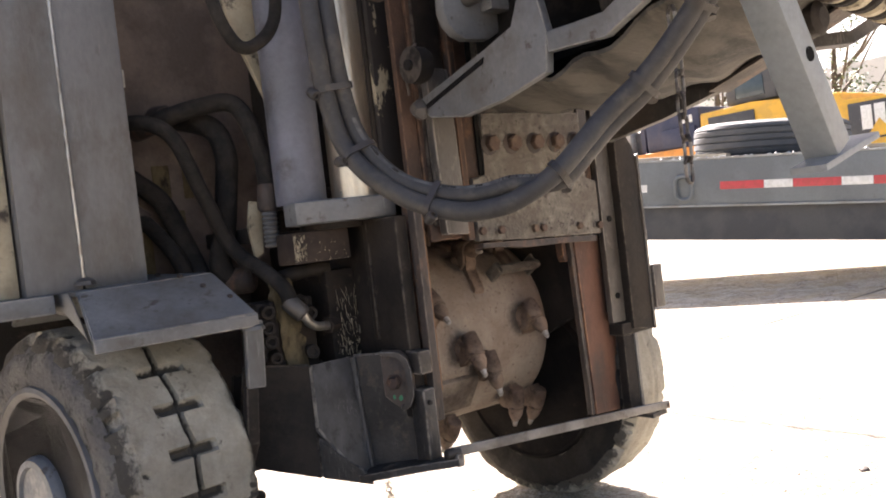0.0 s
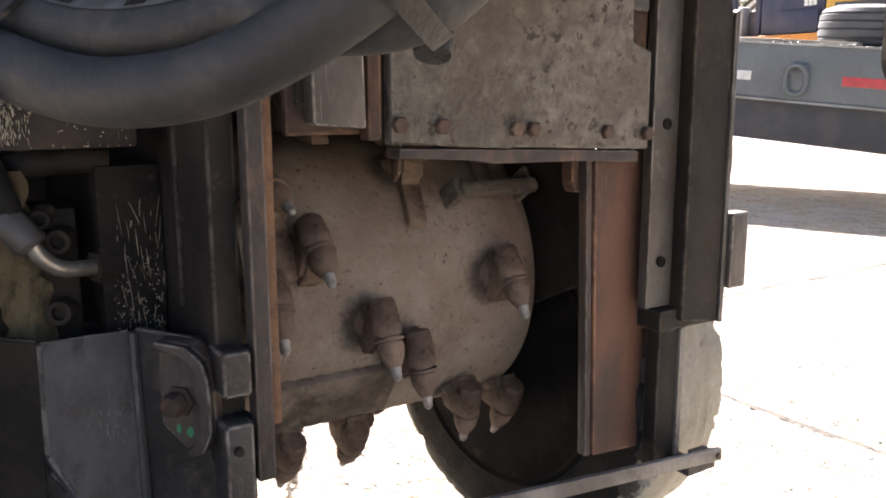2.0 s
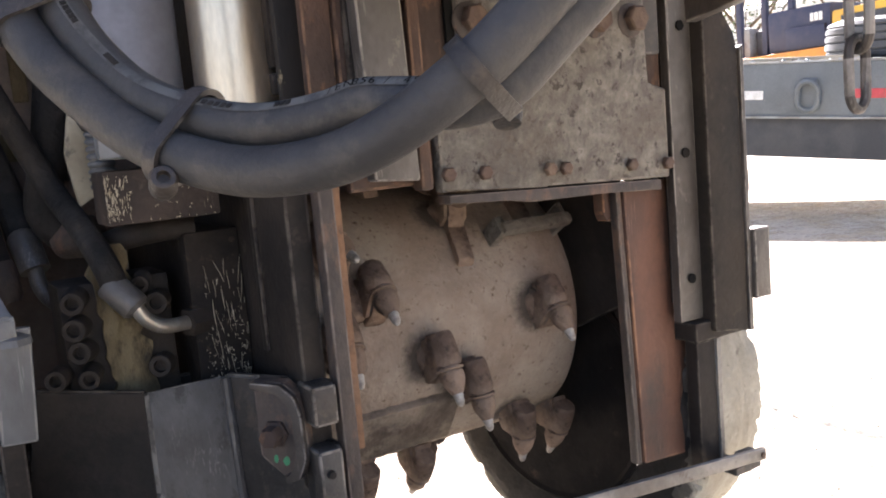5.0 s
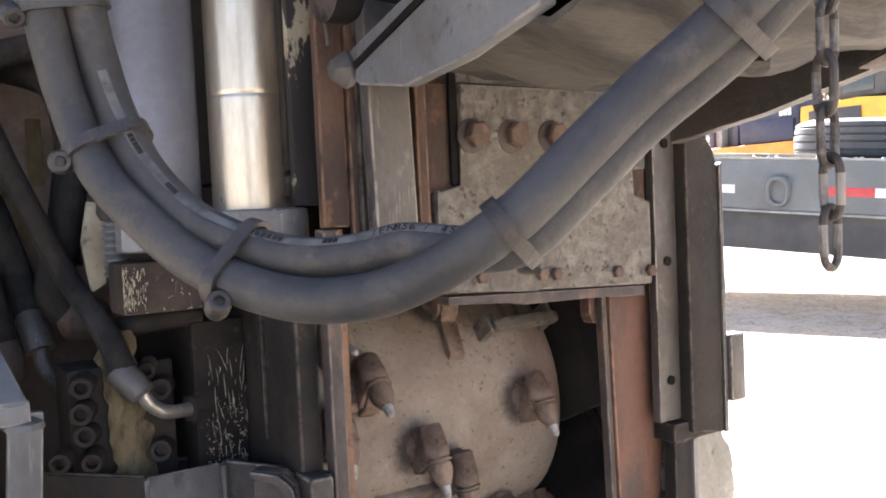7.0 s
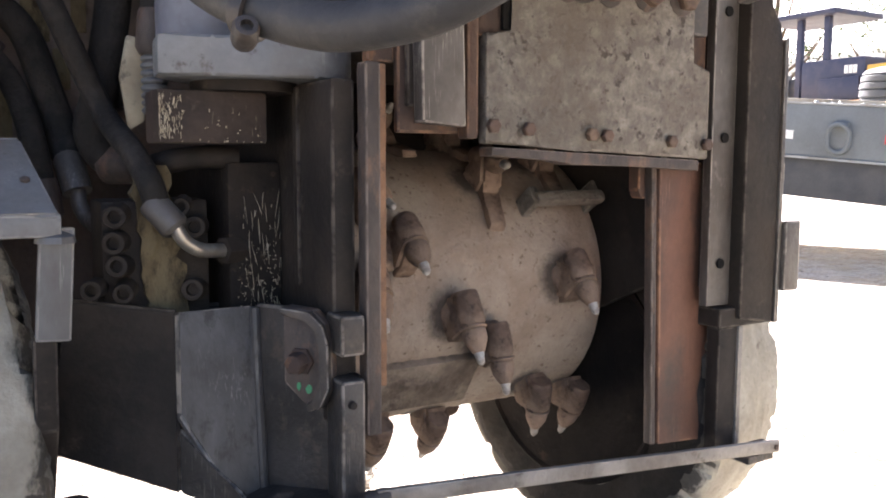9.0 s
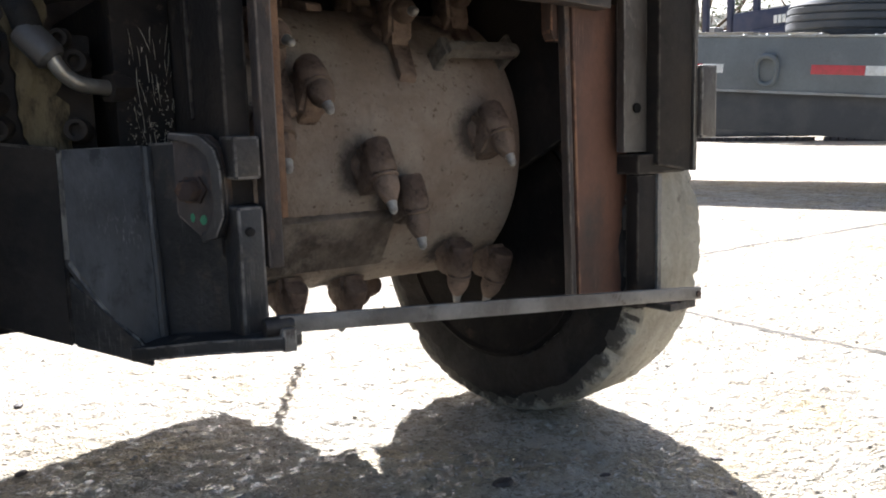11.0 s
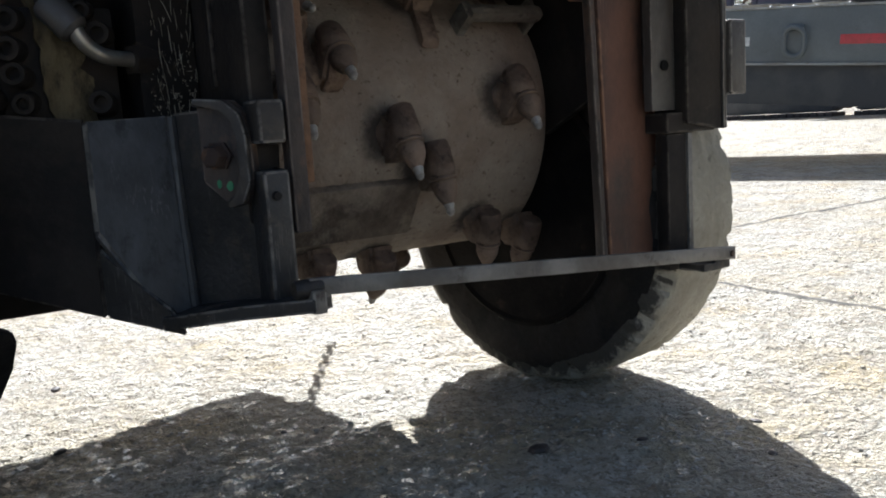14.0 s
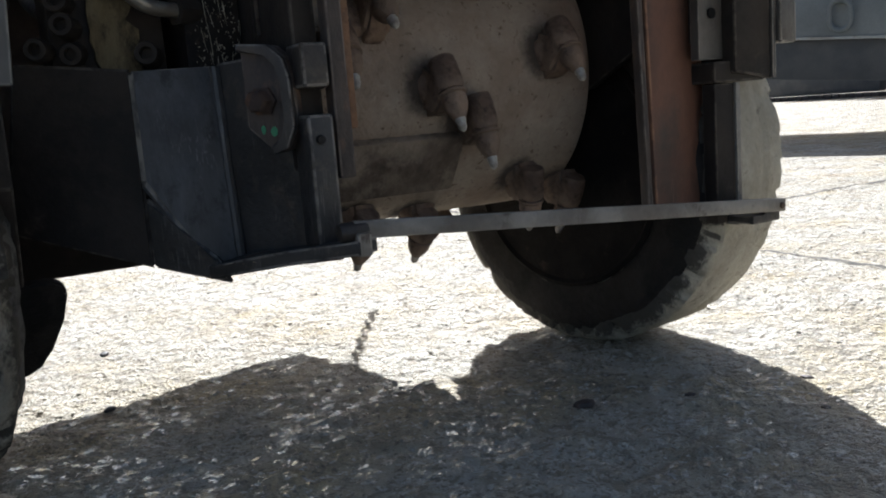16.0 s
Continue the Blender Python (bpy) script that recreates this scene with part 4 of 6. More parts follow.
    for x0, x1, z0, z1 in ((-1.01, -0.965, 0.98, 1.09), (-0.962, -0.935, 0.90, 0.97), (-1.06, -1.03, 0.80, 0.93), (-0.93, -0.905, 1.0, 1.12)):
        part("paint_patch", box(B(), x0, x1, 0.612, 0.6195, z0, z1, 0.003), "rag", mill, "grimy cream painted plate")
    el = thing("elbow_pipe", (-0.95, 0.45, 0.69), "oily bent steel pipe with a nut", "pipe")
    part("pipe", tube(B(), spline([(-0.951, 0.46, 0.735), (-0.948, 0.45, 0.70), (-0.932, 0.42, 0.674), (-0.90, 0.36, 0.668), (-0.885, 0.30, 0.67)]), 0.0125, 12), "steel", el)
    part("pipe_nut", lathe(B(), [(0.023, 0), (0.024, 0.06), (0.02, 0.068)], axis_pose((-0.9505, 0.458, 0.725), (-0.12, 0.35, 0.7)), 16), "steel", el, "worn brass-grey ferrule")
    part("pipe_hose", tube(B(), spline([(-0.957, 0.482, 0.765), (-0.964, 0.51, 0.817), (-0.98, 0.54, 0.89), (-1.012, 0.57, 0.992), (-1.07, 0.585, 1.05), (-1.1, 0.585, 1.08)]), 0.025, 14), "rubber", el)
    for k, (rad, pts) in enumerate((
        (0.028, [(-0.865, 0.42, 0.772), (-0.90, 0.45, 0.775), (-0.928, 0.45, 0.82), (-0.912, 0.44, 0.894), (-0.890, 0.44, 1.02), (-0.891, 0.425, 1.09), (-0.91, 0.45, 1.16), (-0.97, 0.55, 1.2), (-0.98, 0.612, 1.21)]),
        (0.022, [(-0.86, 0.292, 0.94), (-0.855, 0.295, 0.99), (-0.852, 0.31, 1.07), (-0.867, 0.335, 1.16), (-0.887, 0.38, 1.21), (-0.95, 0.42, 1.206), (-1.008, 0.46, 1.19), (-1.06, 0.56, 1.17)]),
        (0.014, [(-1.03, 0.12, 1.5), (-1.03, 0.10, 1.36), (-0.985, 0.095, 1.275), (-0.92, 0.10, 1.30), (-0.875, 0.12, 1.37), (-0.86, 0.14, 1.5)]),
        (0.020, [(-0.995, 0.46, 0.69), (-1.014, 0.48, 0.823), (-1.032, 0.55, 0.90), (-1.07, 0.585, 0.96), (-1.095, 0.59, 0.98)]))):
        h = thing("hydraulic_hose", pts[0], "black hydraulic hose looping through the machine's dark side", "hose", "hoses inside the machine")
        run = spline(pts)
        part("hose_run", tube(B(), run, rad, 14), "rubber", h)
        for end, nxt in ((run[0], run[2]), (run[-1], run[-3])):
            part("end_fitting", lathe(B(), [(rad * 0.9, -0.01), (rad * 1.2, 0.0), (rad * 1.2, 0.05), (rad * 1.1, 0.056)], axis_pose(end, nxt - end), 16), "rust_dark", h, "crimped steel end fitting")


hydraulics()


# ---- left rear wheel, fender and pillar ----
def wheel(at, yaw, width, radius, label, out, slots):
    """Solid tyre on a dished rim; the wheel's axle lies along x, the inner face at x = 0."""
    w = thing("wheel", at, label, "wheel", "rear wheels")
    m = Matrix.Translation(at) @ Matrix.Rotation(yaw, 4, "Z") @ Matrix.Rotation(radians(90), 4, "Y")
    R, r = radius, radius * 0.66
    prof = [(r, 0.02), (r + 0.02, 0.004), (R * 0.90, 0.0), (R * 0.97, 0.012)]
    hs = [0.03 + (width - 0.06) * k / 22 for k in range(23)]
    if slots:
        c = width * 0.5
        hs = sorted([h for h in hs if abs(h - c) > 0.009] + [c - 0.008, c - 0.0042, c + 0.0042, c + 0.008])
    prof += [(R, h) for h in hs]
    prof += [(R * 0.97, width - 0.012), (R * 0.90, width), (r + 0.02, width - 0.004), (r, width - 0.02)]
    bm = B()
    seg = 240
    rings = []
    for rr, h in prof:
        ring = []
        for k in range(seg):
            a = 2 * math.pi * k / seg
            ca, sa = math.cos(a), math.sin(a)
            edge = min(h, width - h) / width
            chunk = max(0.0, 0.7 * noise.noise((ca * 9, sa * 9, h * 30 + 4)) + 0.5 * noise.noise((ca * 24, sa * 24, h * 50 + 9)) + 0.35 * noise.noise((ca * 47, sa * 47, h * 90 + 2)) - 0.05) * (0.12 if edge < 0.06 else 0.055 if edge < 0.16 else 0.02 if edge < 0.3 else 0.006) * (1.7 if slots else 1.25)
            q = rr * (1 - (chunk if rr > R * 0.88 else 0)) + (0.0025 * noise.noise((ca * 20, sa * 20, h * 40)) if rr > R * 0.88 else 0)
            hh = h + (0.009 * noise.noise((ca * 5, sa * 5, 1)) if slots and abs(h - width * 0.5) < 0.02 else 0.0)
            if rr == R and slots:
                if abs(h - width * 0.5) < 0.005:
                    q -= 0.026
                if k % 10 < 2 and 0.008 < abs(h - width * 0.5) < width * (0.18 + 0.06 * noise.noise((k, 1, h > width * 0.5))):
                    q -= 0.022
            elif rr == R:
                if abs(h - width * (0.62 + 0.03 * math.sin(5 * a))) < width * 0.05 and noise.noise((ca * 3, sa * 3, 2)) > -0.2:
                    q -= 0.004
            ring.append(bm.verts.new(m @ Vector((q * ca, q * sa, hh))))
        rings.append(ring)
    for a, b_ in zip(rings, rings[1:] + rings[:1]):
        for k in range(seg):
            bm.faces.new((a[k], a[(k + 1) % seg], b_[(k + 1) % seg], b_[k]))
    tyre = part("tyre", bm, "tyre" if slots else "tyre_pale", w, "chunked solid rubber tyre caked with pale dust", 40)
    # torn rubber along the edges; shade painted into slots and groove
    bare_and_shade = tyre.data.attributes.new("grime", "FLOAT", "POINT")
    back = m.inverted()
    for k, v in enumerate(tyre.data.vertices):
        c = back @ v.co
        rad, edge = math.hypot(c.x, c.y), max(0.0, min(c.z, width - c.z)) / width
        torn = noise.noise((c.x * 22, c.y * 22, c.z * 14))
        bare_and_shade.data[k].value = 1.0 if rad < R - 0.009 and edge > (0.05 if slots else 0.12) else max(0.0, 1.0 - edge / (0.16 + 0.12 * torn)) * 0.8
    for face in (0, 1):
        wall = B()
        h0, s = (-0.003, -1) if face == 0 else (width + 0.003, 1)
        loops = []
        for rr, bulge in ((r + 0.004, 0.0), (r + 0.03, 0.004), (R * 0.80, 0.008), (R * 0.87, 0.004), (R * 0.915, -0.010)):
            loops.append([wall.verts.new(m @ Vector((rr * (1 + 0.018 * noise.noise((math.cos(t_) * 8, math.sin(t_) * 8, rr * 30))) * math.cos(t_), rr * math.sin(t_), h0 + s * (bulge + 0.006 * noise.noise((math.cos(t_) * 11, math.sin(t_) * 11, rr * 40)))))) for t_ in [2 * math.pi * k / 110 for k in range(110)]])
        for a, b_ in zip(loops, loops[1:]):
            for k in range(110):
                wall.faces.new((a[k], a[(k + 1) % 110], b_[(k + 1) % 110], b_[k]))
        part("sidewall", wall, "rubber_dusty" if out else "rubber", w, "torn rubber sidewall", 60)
    disc = 0.25 if out else 0.86
    rim = B()
    lathe(rim, [(r + 0.004, -0.006), (r - 0.004, -0.012), (r - 0.014, -0.004), (r - 0.022, 0.03), (r - 0.035, width * disc), (0.02, width * disc + 0.001), (0.02, width * disc + 0.012), (r - 0.035, width * disc + 0.012), (r - 0.022, width - 0.03), (r - 0.014, width + 0.004), (r - 0.004, width + 0.012), (r + 0.004, width + 0.006)], m, 72)
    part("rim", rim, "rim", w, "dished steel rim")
    if out:
        fl_ = B()
        lathe(fl_, [(r - 0.014, width + 0.006), (r - 0.002, width + 0.014), (r + 0.008, width + 0.012), (r + 0.010, width + 0.002), (r - 0.012, width - 0.002)], m, 72)
        part("rim_flange", fl_, "grey_worn", w, "scraped grey rim flange")
    if out:
        hub = B()
        lathe(hub, [(0.10, 0), (0.10, 0.004), (0.10, 0.238), (0.10, 0.242), (0.094, 0.255), (0.080, 0.256), (0.076, 0.248), (0.01, 0.248)], m @ Matrix.Translation((0, 0, width * disc)), 40)
        part("hub", hub, "grey_paint", w, "grey cylindrical wheel hub")
    else:
        for k in range(8):
            a = 2 * math.pi * k / 8
            nb = B()
            lathe(nb, [(0.012, 0), (0.012, 0.016), (0.008, 0.02)], m @ Matrix.Translation((0.13 * math.cos(a), 0.13 * math.sin(a), width * disc - 0.002)) @ Matrix.Rotation(math.pi, 4, "X"), 6)
            part("wheel_nut", nb, "rust_dark", w)
    return w


wheel((-0.05, 0.32, 0.357), 0.17, 0.22, 0.357, "worn solid wheel beside the milling drum, pale dust on its tread", False, False)
wheel((-1.092, 0.485, 0.36), math.pi + 0.17, 0.30, 0.362, "worn solid wheel with chunked tread under the grey fender", True, True)

fend = thing("fender", (-1.15, 0.35, 0.70), "dented grey sheet-metal fender over the wheel", "fender")
part("slope", slab([(-1.352, 0.108, 0.710), (-1.018, 0.092, 0.712), (-1.048, 0.226, 0.806), (-1.33, 0.25, 0.80)], 0.010), "grey_paint", fend, "sloping rear of the fender")
part("top", slab([(-1.332, 0.25, 0.80), (-1.048, 0.226, 0.806), (-1.045, 0.70, 0.815), (-1.33, 0.70, 0.812)], 0.010), "grey_paint", fend)
part("front_slope", slab([(-1.33, 0.70, 0.812), (-1.045, 0.70, 0.815), (-1.02, 0.88, 0.70), (-1.34, 0.88, 0.70)], 0.010), "grey_paint", fend)
part("lip", box(B(), -1.352, -1.016, 0.096, 0.110, 0.684, 0.712, 0.003), "grey_paint", fend)
part("side_skirt", slab([(-1.355, 0.108, 0.690), (-1.345, 0.16, 0.715), (-1.345, 0.30, 0.765), (-1.345, 0.70, 0.78), (-1.345, 0.70, 0.812), (-1.345, 0.25, 0.802)], 0.010), "grey_paint", fend)
part("bracket_leg", box(B(), -1.045, -1.004, 0.113, 0.127, 0.552, 0.695, 0.003, Matrix.Translation((-1.02, 0.12, 0.62)) @ Matrix.Rotation(radians(4), 4, "Y") @ Matrix.Translation((1.02, -0.12, -0.62))), "grey_worn", fend)
part("leg_weld", lathe(B(), [(0.024, 0), (0.022, 0.008), (0.010, 0.014)], pose(-1.022, 0.112, 0.676), 9, 0.35), "grey_worn", fend)
for x, y, z in ((-1.05, 0.15, 0.753), (-1.09, 0.19, 0.782), (-1.12, 0.235, 0.807), (-1.10, 0.42, 0.812)):
    part("rivet", lathe(B(), [(0.006, -0.002), (0.006, 0.002), (0.003, 0.004)], axis_pose((x, y, z), (0, -0.4, 1)), 12), "rust_dark", fend)
part("scraper_arm", prism(B(), [(0.118, 0.558), (0.135, 0.558), (0.165, 0.44), (0.262, 0.29), (0.25, 0.285), (0.145, 0.43)], "x", -1.052, -1.024, 0.003), "grease", fend, "greasy arm below the bracket")
part("mud_flap", slab([(-1.075, 0.252, 0.300), (-0.992, 0.252, 0.303), (-0.976, 0.258, 0.294), (-0.971, 0.272, 0.278), (-0.978, 0.30, 0.24), (-0.995, 0.345, 0.19), (-1.012, 0.372, 0.157), (-1.03, 0.382, 0.146), (-1.075, 0.386, 0.142)], 0.014), "rubber", fend, "black rubber flap beside the tyre")

pil = thing("body_pillar", (-1.28, 0.4, 0.815), "tall scuffed grey steel pillar standing on the fender", "pillar")
part("face_panel", box(B(), -1.405, -1.292, 0.33, 0.55, 0.799, 2.2, 0.006), "grey_worn", pil, "scuffed grey face of the pillar")
part("side_panel", box(B(), -1.288, -1.152, 0.335, 0.55, 0.799, 2.2, 0.006), "grey_worn", pil)
weld = B()
tube(weld, [(-1.290 + 0.0015 * noise.noise((k * 0.9, 0, 0)), 0.331, 0.82 + 0.012 * k) for k in range(110)], [0.0035 + 0.0012 * noise.noise((k * 0.7, 3, 0)) for k in range(110)], 8)
part("weld_seam", weld, "bright", pil, "rough bright weld seam")
part("weld_blob", lathe(B(), [(0.022, 0), (0.02, 0.008), (0.008, 0.016)], pose(-1.29, 0.32, 0.812), 9, 0.3), "steel", pil)
part("step_bar", box(B(), -1.155, -1.140, 0.36, 0.40, 1.24, 1.28, 0.003), "bright", pil)
part("back_panel", box(B(), -1.95, -1.41, 0.36, 0.40, 0.80, 2.2, 0.004), "cream", pil, "pale panel beside the pillar")
part("back_panel_foot", box(B(), -1.95, -1.36, 0.30, 0.40, 0.76, 0.80, 0.004), "grey_paint", pil)
brace = B()
prism(brace, [(-0.93, 1.48), (-0.76, 1.48), (-0.785, 1.12), (-0.80, 1.11), (-0.90, 1.36)], "y", 0.285, 0.298, 0.003)
part("brace_plate", brace, "cream", mill, "pale triangular brace plate")


# ---- milling drum ----
DY, DZ = 0.424, 0.545
drum = thing("milling_drum", (-0.36, DY, 0.215), "dusty brown milling drum with rows of cutter teeth", "milling drum")
TEETH = [(-0.304, 42), (-0.508, 11), (-0.176, -4.5), (-0.405, -15.5), (-0.337, -27.5), (-0.19, -58), (-0.15, 54), (-0.09, -66), (-0.505, -72), (-0.375, -78),
         (-0.42, 84), (-0.55, 29), (-0.58, -3), (-0.29, 80), (-0.55, -150), (-0.30, -104), (-0.24, -115), (-0.16, 110), (-0.48, 120),
         (-0.36, 150), (-0.22, 170), (-0.50, -130), (-0.40, -160), (-0.12, -140)]
shell = B()
turn_x = Matrix.Translation((-0.60, DY, DZ)) @ Matrix.Rotation(radians(90), 4, "Y")
lathe(shell, [(0.20, 0.0), (0.25, 0.001), (0.252, 0.01)] + [(0.252 + 0.0012 * math.sin(k * 2.3), 0.01 + 0.49 * k / 48) for k in range(1, 49)] + [(0.25, 0.509), (0.19, 0.51), (0.05, 0.512)], turn_x, 200)
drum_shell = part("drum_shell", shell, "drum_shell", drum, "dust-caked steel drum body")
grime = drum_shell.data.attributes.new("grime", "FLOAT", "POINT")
# darker patches beside and above each cutter, fading outwards
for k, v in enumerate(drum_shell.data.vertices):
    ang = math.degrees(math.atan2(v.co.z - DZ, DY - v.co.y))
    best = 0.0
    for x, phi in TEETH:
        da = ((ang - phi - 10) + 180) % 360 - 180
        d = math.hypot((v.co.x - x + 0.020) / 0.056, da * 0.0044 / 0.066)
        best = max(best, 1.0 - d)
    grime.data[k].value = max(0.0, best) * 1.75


def cutter_meshes(foot):
    """Tool holder, pick and tip in the drum's frame: z outwards, -y against the drum's turning."""
    lean = Matrix.Translation((0, 0.062, 0.028)) @ Matrix.Rotation(radians(52), 4, "X")
    a = B()
    prism(a, [(0.074, -0.006), (0.062, 0.044), (0.034, 0.054), (0.0, 0.032), (-0.008, 0.012)] + ([(-0.045, 0.014), (-0.078, 0.008), (-0.084, -0.006)] if foot else [(-0.014, -0.006)]), "x", -0.016, 0.016, 0.005)
    prism(a, [(0.066, -0.006), (0.056, 0.040), (0.03, 0.048), (0.002, 0.024), (0.002, -0.006)], "x", -0.0225, 0.0225, 0.0035)
    lathe(a, [(0.019, -0.024), (0.0215, -0.020), (0.0228, -0.010), (0.0238, 0.012), (0.0236, 0.026), (0.0212, 0.0325)], lean, 20, 0.06)
    lathe(a, [(0.034, -0.006), (0.031, 0.004), (0.025, 0.010)], Matrix.Translation((0, 0.035, 0)), 16, 0.35)
    b = B()
    lathe(b, [(0.0175, 0.0325), (0.0175, 0.0350), (0.0232, 0.0356), (0.0236, 0.0372), (0.0232, 0.0390), (0.0180, 0.0398), (0.0178, 0.0412), (0.0202, 0.0425), (0.0206, 0.050), (0.0196, 0.058), (0.0165, 0.066), (0.0125, 0.0735), (0.0098, 0.0785)], lean, 22, 0.03)
    c = B()
    lathe(c, [(0.0082, 0.0775), (0.0086, 0.082), (0.0072, 0.086), (0.0068, 0.0925), (0.0048, 0.097), (0.0015, 0.0995)], lean, 10, 0.25)
    out = []
    for name, bm, mat in (("tool_holder", a, "cutter"), ("pick", b, "cutter"), ("tip", c, "carbide")):
        me = bpy.data.meshes.new(name)
        bmesh.ops.recalc_face_normals(bm, faces=bm.faces[:])
        bm.to_mesh(me)
        bm.free()
        me.materials.append(M[mat])
        me.shade_smooth()
        me.set_sharp_from_angle(angle=radians(40))
        out.append(me)
    return out


CUT = {True: cutter_meshes(True), False: cutter_meshes(False)}


def cutter(x, phi, skew=0.0):
    """A cutter whose tip lies at the height angle phi seen from behind, in degrees."""
    back = 2.0
    m = (Matrix.Translation((x, DY, DZ)) @ Matrix.Rotation(radians(90 - (phi + back)), 4, "X") @ Matrix.Translation((0, 0, 0.25))
         @ Matrix.Rotation(radians(skew), 4, "Z"))
    made = CUT[phi > 25]
    holder = new("cutter", made[0])
    holder.parent = drum
    holder.matrix_parent_inverse = Matrix.Translation(-drum.location)
    holder.matrix_basis = m
    for name, me in (("pick", made[1]), ("tip", made[2])):
        o = new(name, me)
        o.parent = holder
    return holder


for k, (x, phi) in enumerate(TEETH):
    cutter(x, phi, (k * 37) % 17 - 8)
# scraper ledge and ejector bracket welded on the shell
ej = B()
mm = Matrix.Translation((-0.17, DY, DZ)) @ Matrix.Rotation(radians(90 - 34), 4, "X")
box(ej, -0.075, 0.078, -0.012, 0.012, 0.285, 0.31, 0.009, mm)
box(ej, -0.080, -0.062, -0.010, 0.026, 0.245, 0.300, 0.006, mm)
box(ej, 0.064, 0.074, -0.008, 0.036, 0.245, 0.302, 0.004, mm)
part("ejector_bracket", ej, "plate", drum, "worn steel ejector bracket")
lw = B()
m2 = Matrix.Translation((-0.47, DY, DZ)) @ Matrix.Rotation(radians(90 + 34), 4, "X")
box(lw, -0.10, 0.12, -0.06, 0.05, 0.235, 0.262, 0.006, m2)
part("wear_plate", lw, "drum_dirty", drum, "thick wear plate on the shell")


# ---- gate with bolted wear plates ----
G = 0.05
gate = thing("drum_gate", (-0.30, 0.03, 0.72 + G), "raised scraper gate with bolted, mud-caked steel wear plates", "gate")
part("gate_back", box(B(), -0.61, -0.03, -0.004, 0.008, 0.765 + G, 1.75 + G, 0.004), "rust", gate, "brown steel gate plate")
pl = B()
prism(pl, [(-0.482, 0.752 + G), (-0.30, 0.745 + G), (-0.291, 0.742 + G), (-0.042, 0.731 + G), (-0.042, 0.875 + G), (-0.085, 0.882 + G), (-0.085, 1.06 + G), (-0.437, 1.06 + G), (-0.437, 0.906 + G), (-0.482, 0.904 + G)], "y", -0.026, -0.005, 0.004)
part("wear_plate", pl, "plate", gate, "pitted pale wear plate")
bl = B()
prism(bl, [(-0.47, 0.734 + G), (-0.36, 0.73 + G), (-0.33, 0.722 + G), (-0.18, 0.719 + G), (-0.06, 0.712 + G), (-0.06, 0.7295 + G), (-0.47, 0.747 + G)], "y", -0.024, 0.010, 0.002)
part("scraper_edge", bl, "rust_dark", gate, "rusty scraper edge")
up = B()
prism(up, [(-0.437, 1.062 + G), (-0.085, 1.062 + G), (-0.085, 1.6 + G), (-0.437, 1.6 + G)], "y", -0.016, -0.005, 0.003)
part("upper_plate", up, "plate", gate, "brown dusty upper plate")
part("left_strip", prism(B(), [(-0.591, 0.778 + G), (-0.524, 0.773 + G), (-0.535, 1.16 + G), (-0.600, 1.165 + G)], "y", -0.042, -0.016, 0.003), "steel", gate, "smooth grey guide strip")
part("strip_backing", box(B(), -0.60, -0.525, -0.015, -0.005, 0.80 + G, 1.6 + G, 0.003), "grease", gate)
part("orange_patch", box(B(), -0.496, -0.44, -0.014, -0.0045, 0.90 + G, 1.06 + G, 0.003), "rust", gate, "rust-brown patch of the gate")
part("left_rib", box(B(), -0.516, -0.497, -0.03, -0.005, 0.758 + G, 1.5 + G, 0.004), "rust", gate)
# black strip paints the shade of the recess beside the plate
part("filler", box(B(), -0.452, -0.438, -0.022, -0.0155, 0.91 + G, 1.5 + G, 0.002), "hole", gate)
part("right_rib", box(B(), -0.082, -0.046, -0.022, -0.005, 0.93 + G, 1.5 + G, 0.004), "dark_paint", gate)
for x in (-0.473, -0.412, -0.295, -0.265, -0.13, -0.05):
    part("bolt", bolt(B(), (x, -0.026, 0.776 + G - (x + 0.473) * 0.05), (0, -1, 0), 0.0108, 0.011, False), "bolt", gate)
for x in (-0.41, -0.335, -0.255, -0.18, -0.105):
    cup = part("bolt_recess", lathe(B(), [(0.027, 0), (0.026, 0.002), (0.022, 0.0026)], axis_pose((x - 0.007, -0.0255, 0.983 + G), (0, -1, 0)), 22, 0.06), "rust_dark", gate, "rusty recess round the bolt")
    part("bolt", lathe(B(), [(0.021, 0), (0.021, 0.012), (0.018, 0.015)], axis_pose((x, -0.0272, 0.985 + G), (0, -1, 0)) @ Matrix.Rotation(0.4 * x * 50, 4, "Z"), 6), "bolt", cup, "rusty hexagonal bolt head")


# ---- discharge conveyor behind the drum ----
conv = thing("conveyor", (-0.3, -0.3, 0.95 + G), "grey discharge conveyor with rubber belt rising from the drum", "conveyor")
C = 0.119 + G


def zs(pairs):
    return [(y, z + C) for y, z in pairs]


left = part("slot_plate", prism(B(), zs([(0.052, 1.005), (0.045, 0.985), (0.012, 0.962), (-0.10, 0.944), (-0.22, 0.958), (-0.35, 0.985), (-0.36, 1.06), (-0.34, 1.15), (-0.295, 1.15), (-0.27, 1.09), (-0.19, 1.068)]), "x", -0.545, -0.525, 0.003), "grey_paint", conv, "grey slotted side plate")
# thin black sheet paints the dark of the slot
part("slot", prism(B(), zs([(0.028, 0.990), (0.018, 0.983), (-0.178, 1.040), (-0.182, 1.052)]), "x", -0.548, -0.5455, 0.0), "hole", left, "dark adjusting slot")
part("plate_tip", lathe(B(), [(0.02, 0), (0.024, 0.012), (0.012, 0.03)], axis_pose((-0.54, 0.04, 0.985 + C), (-1, 0, 0)), 9, 0.2), "steel", left)
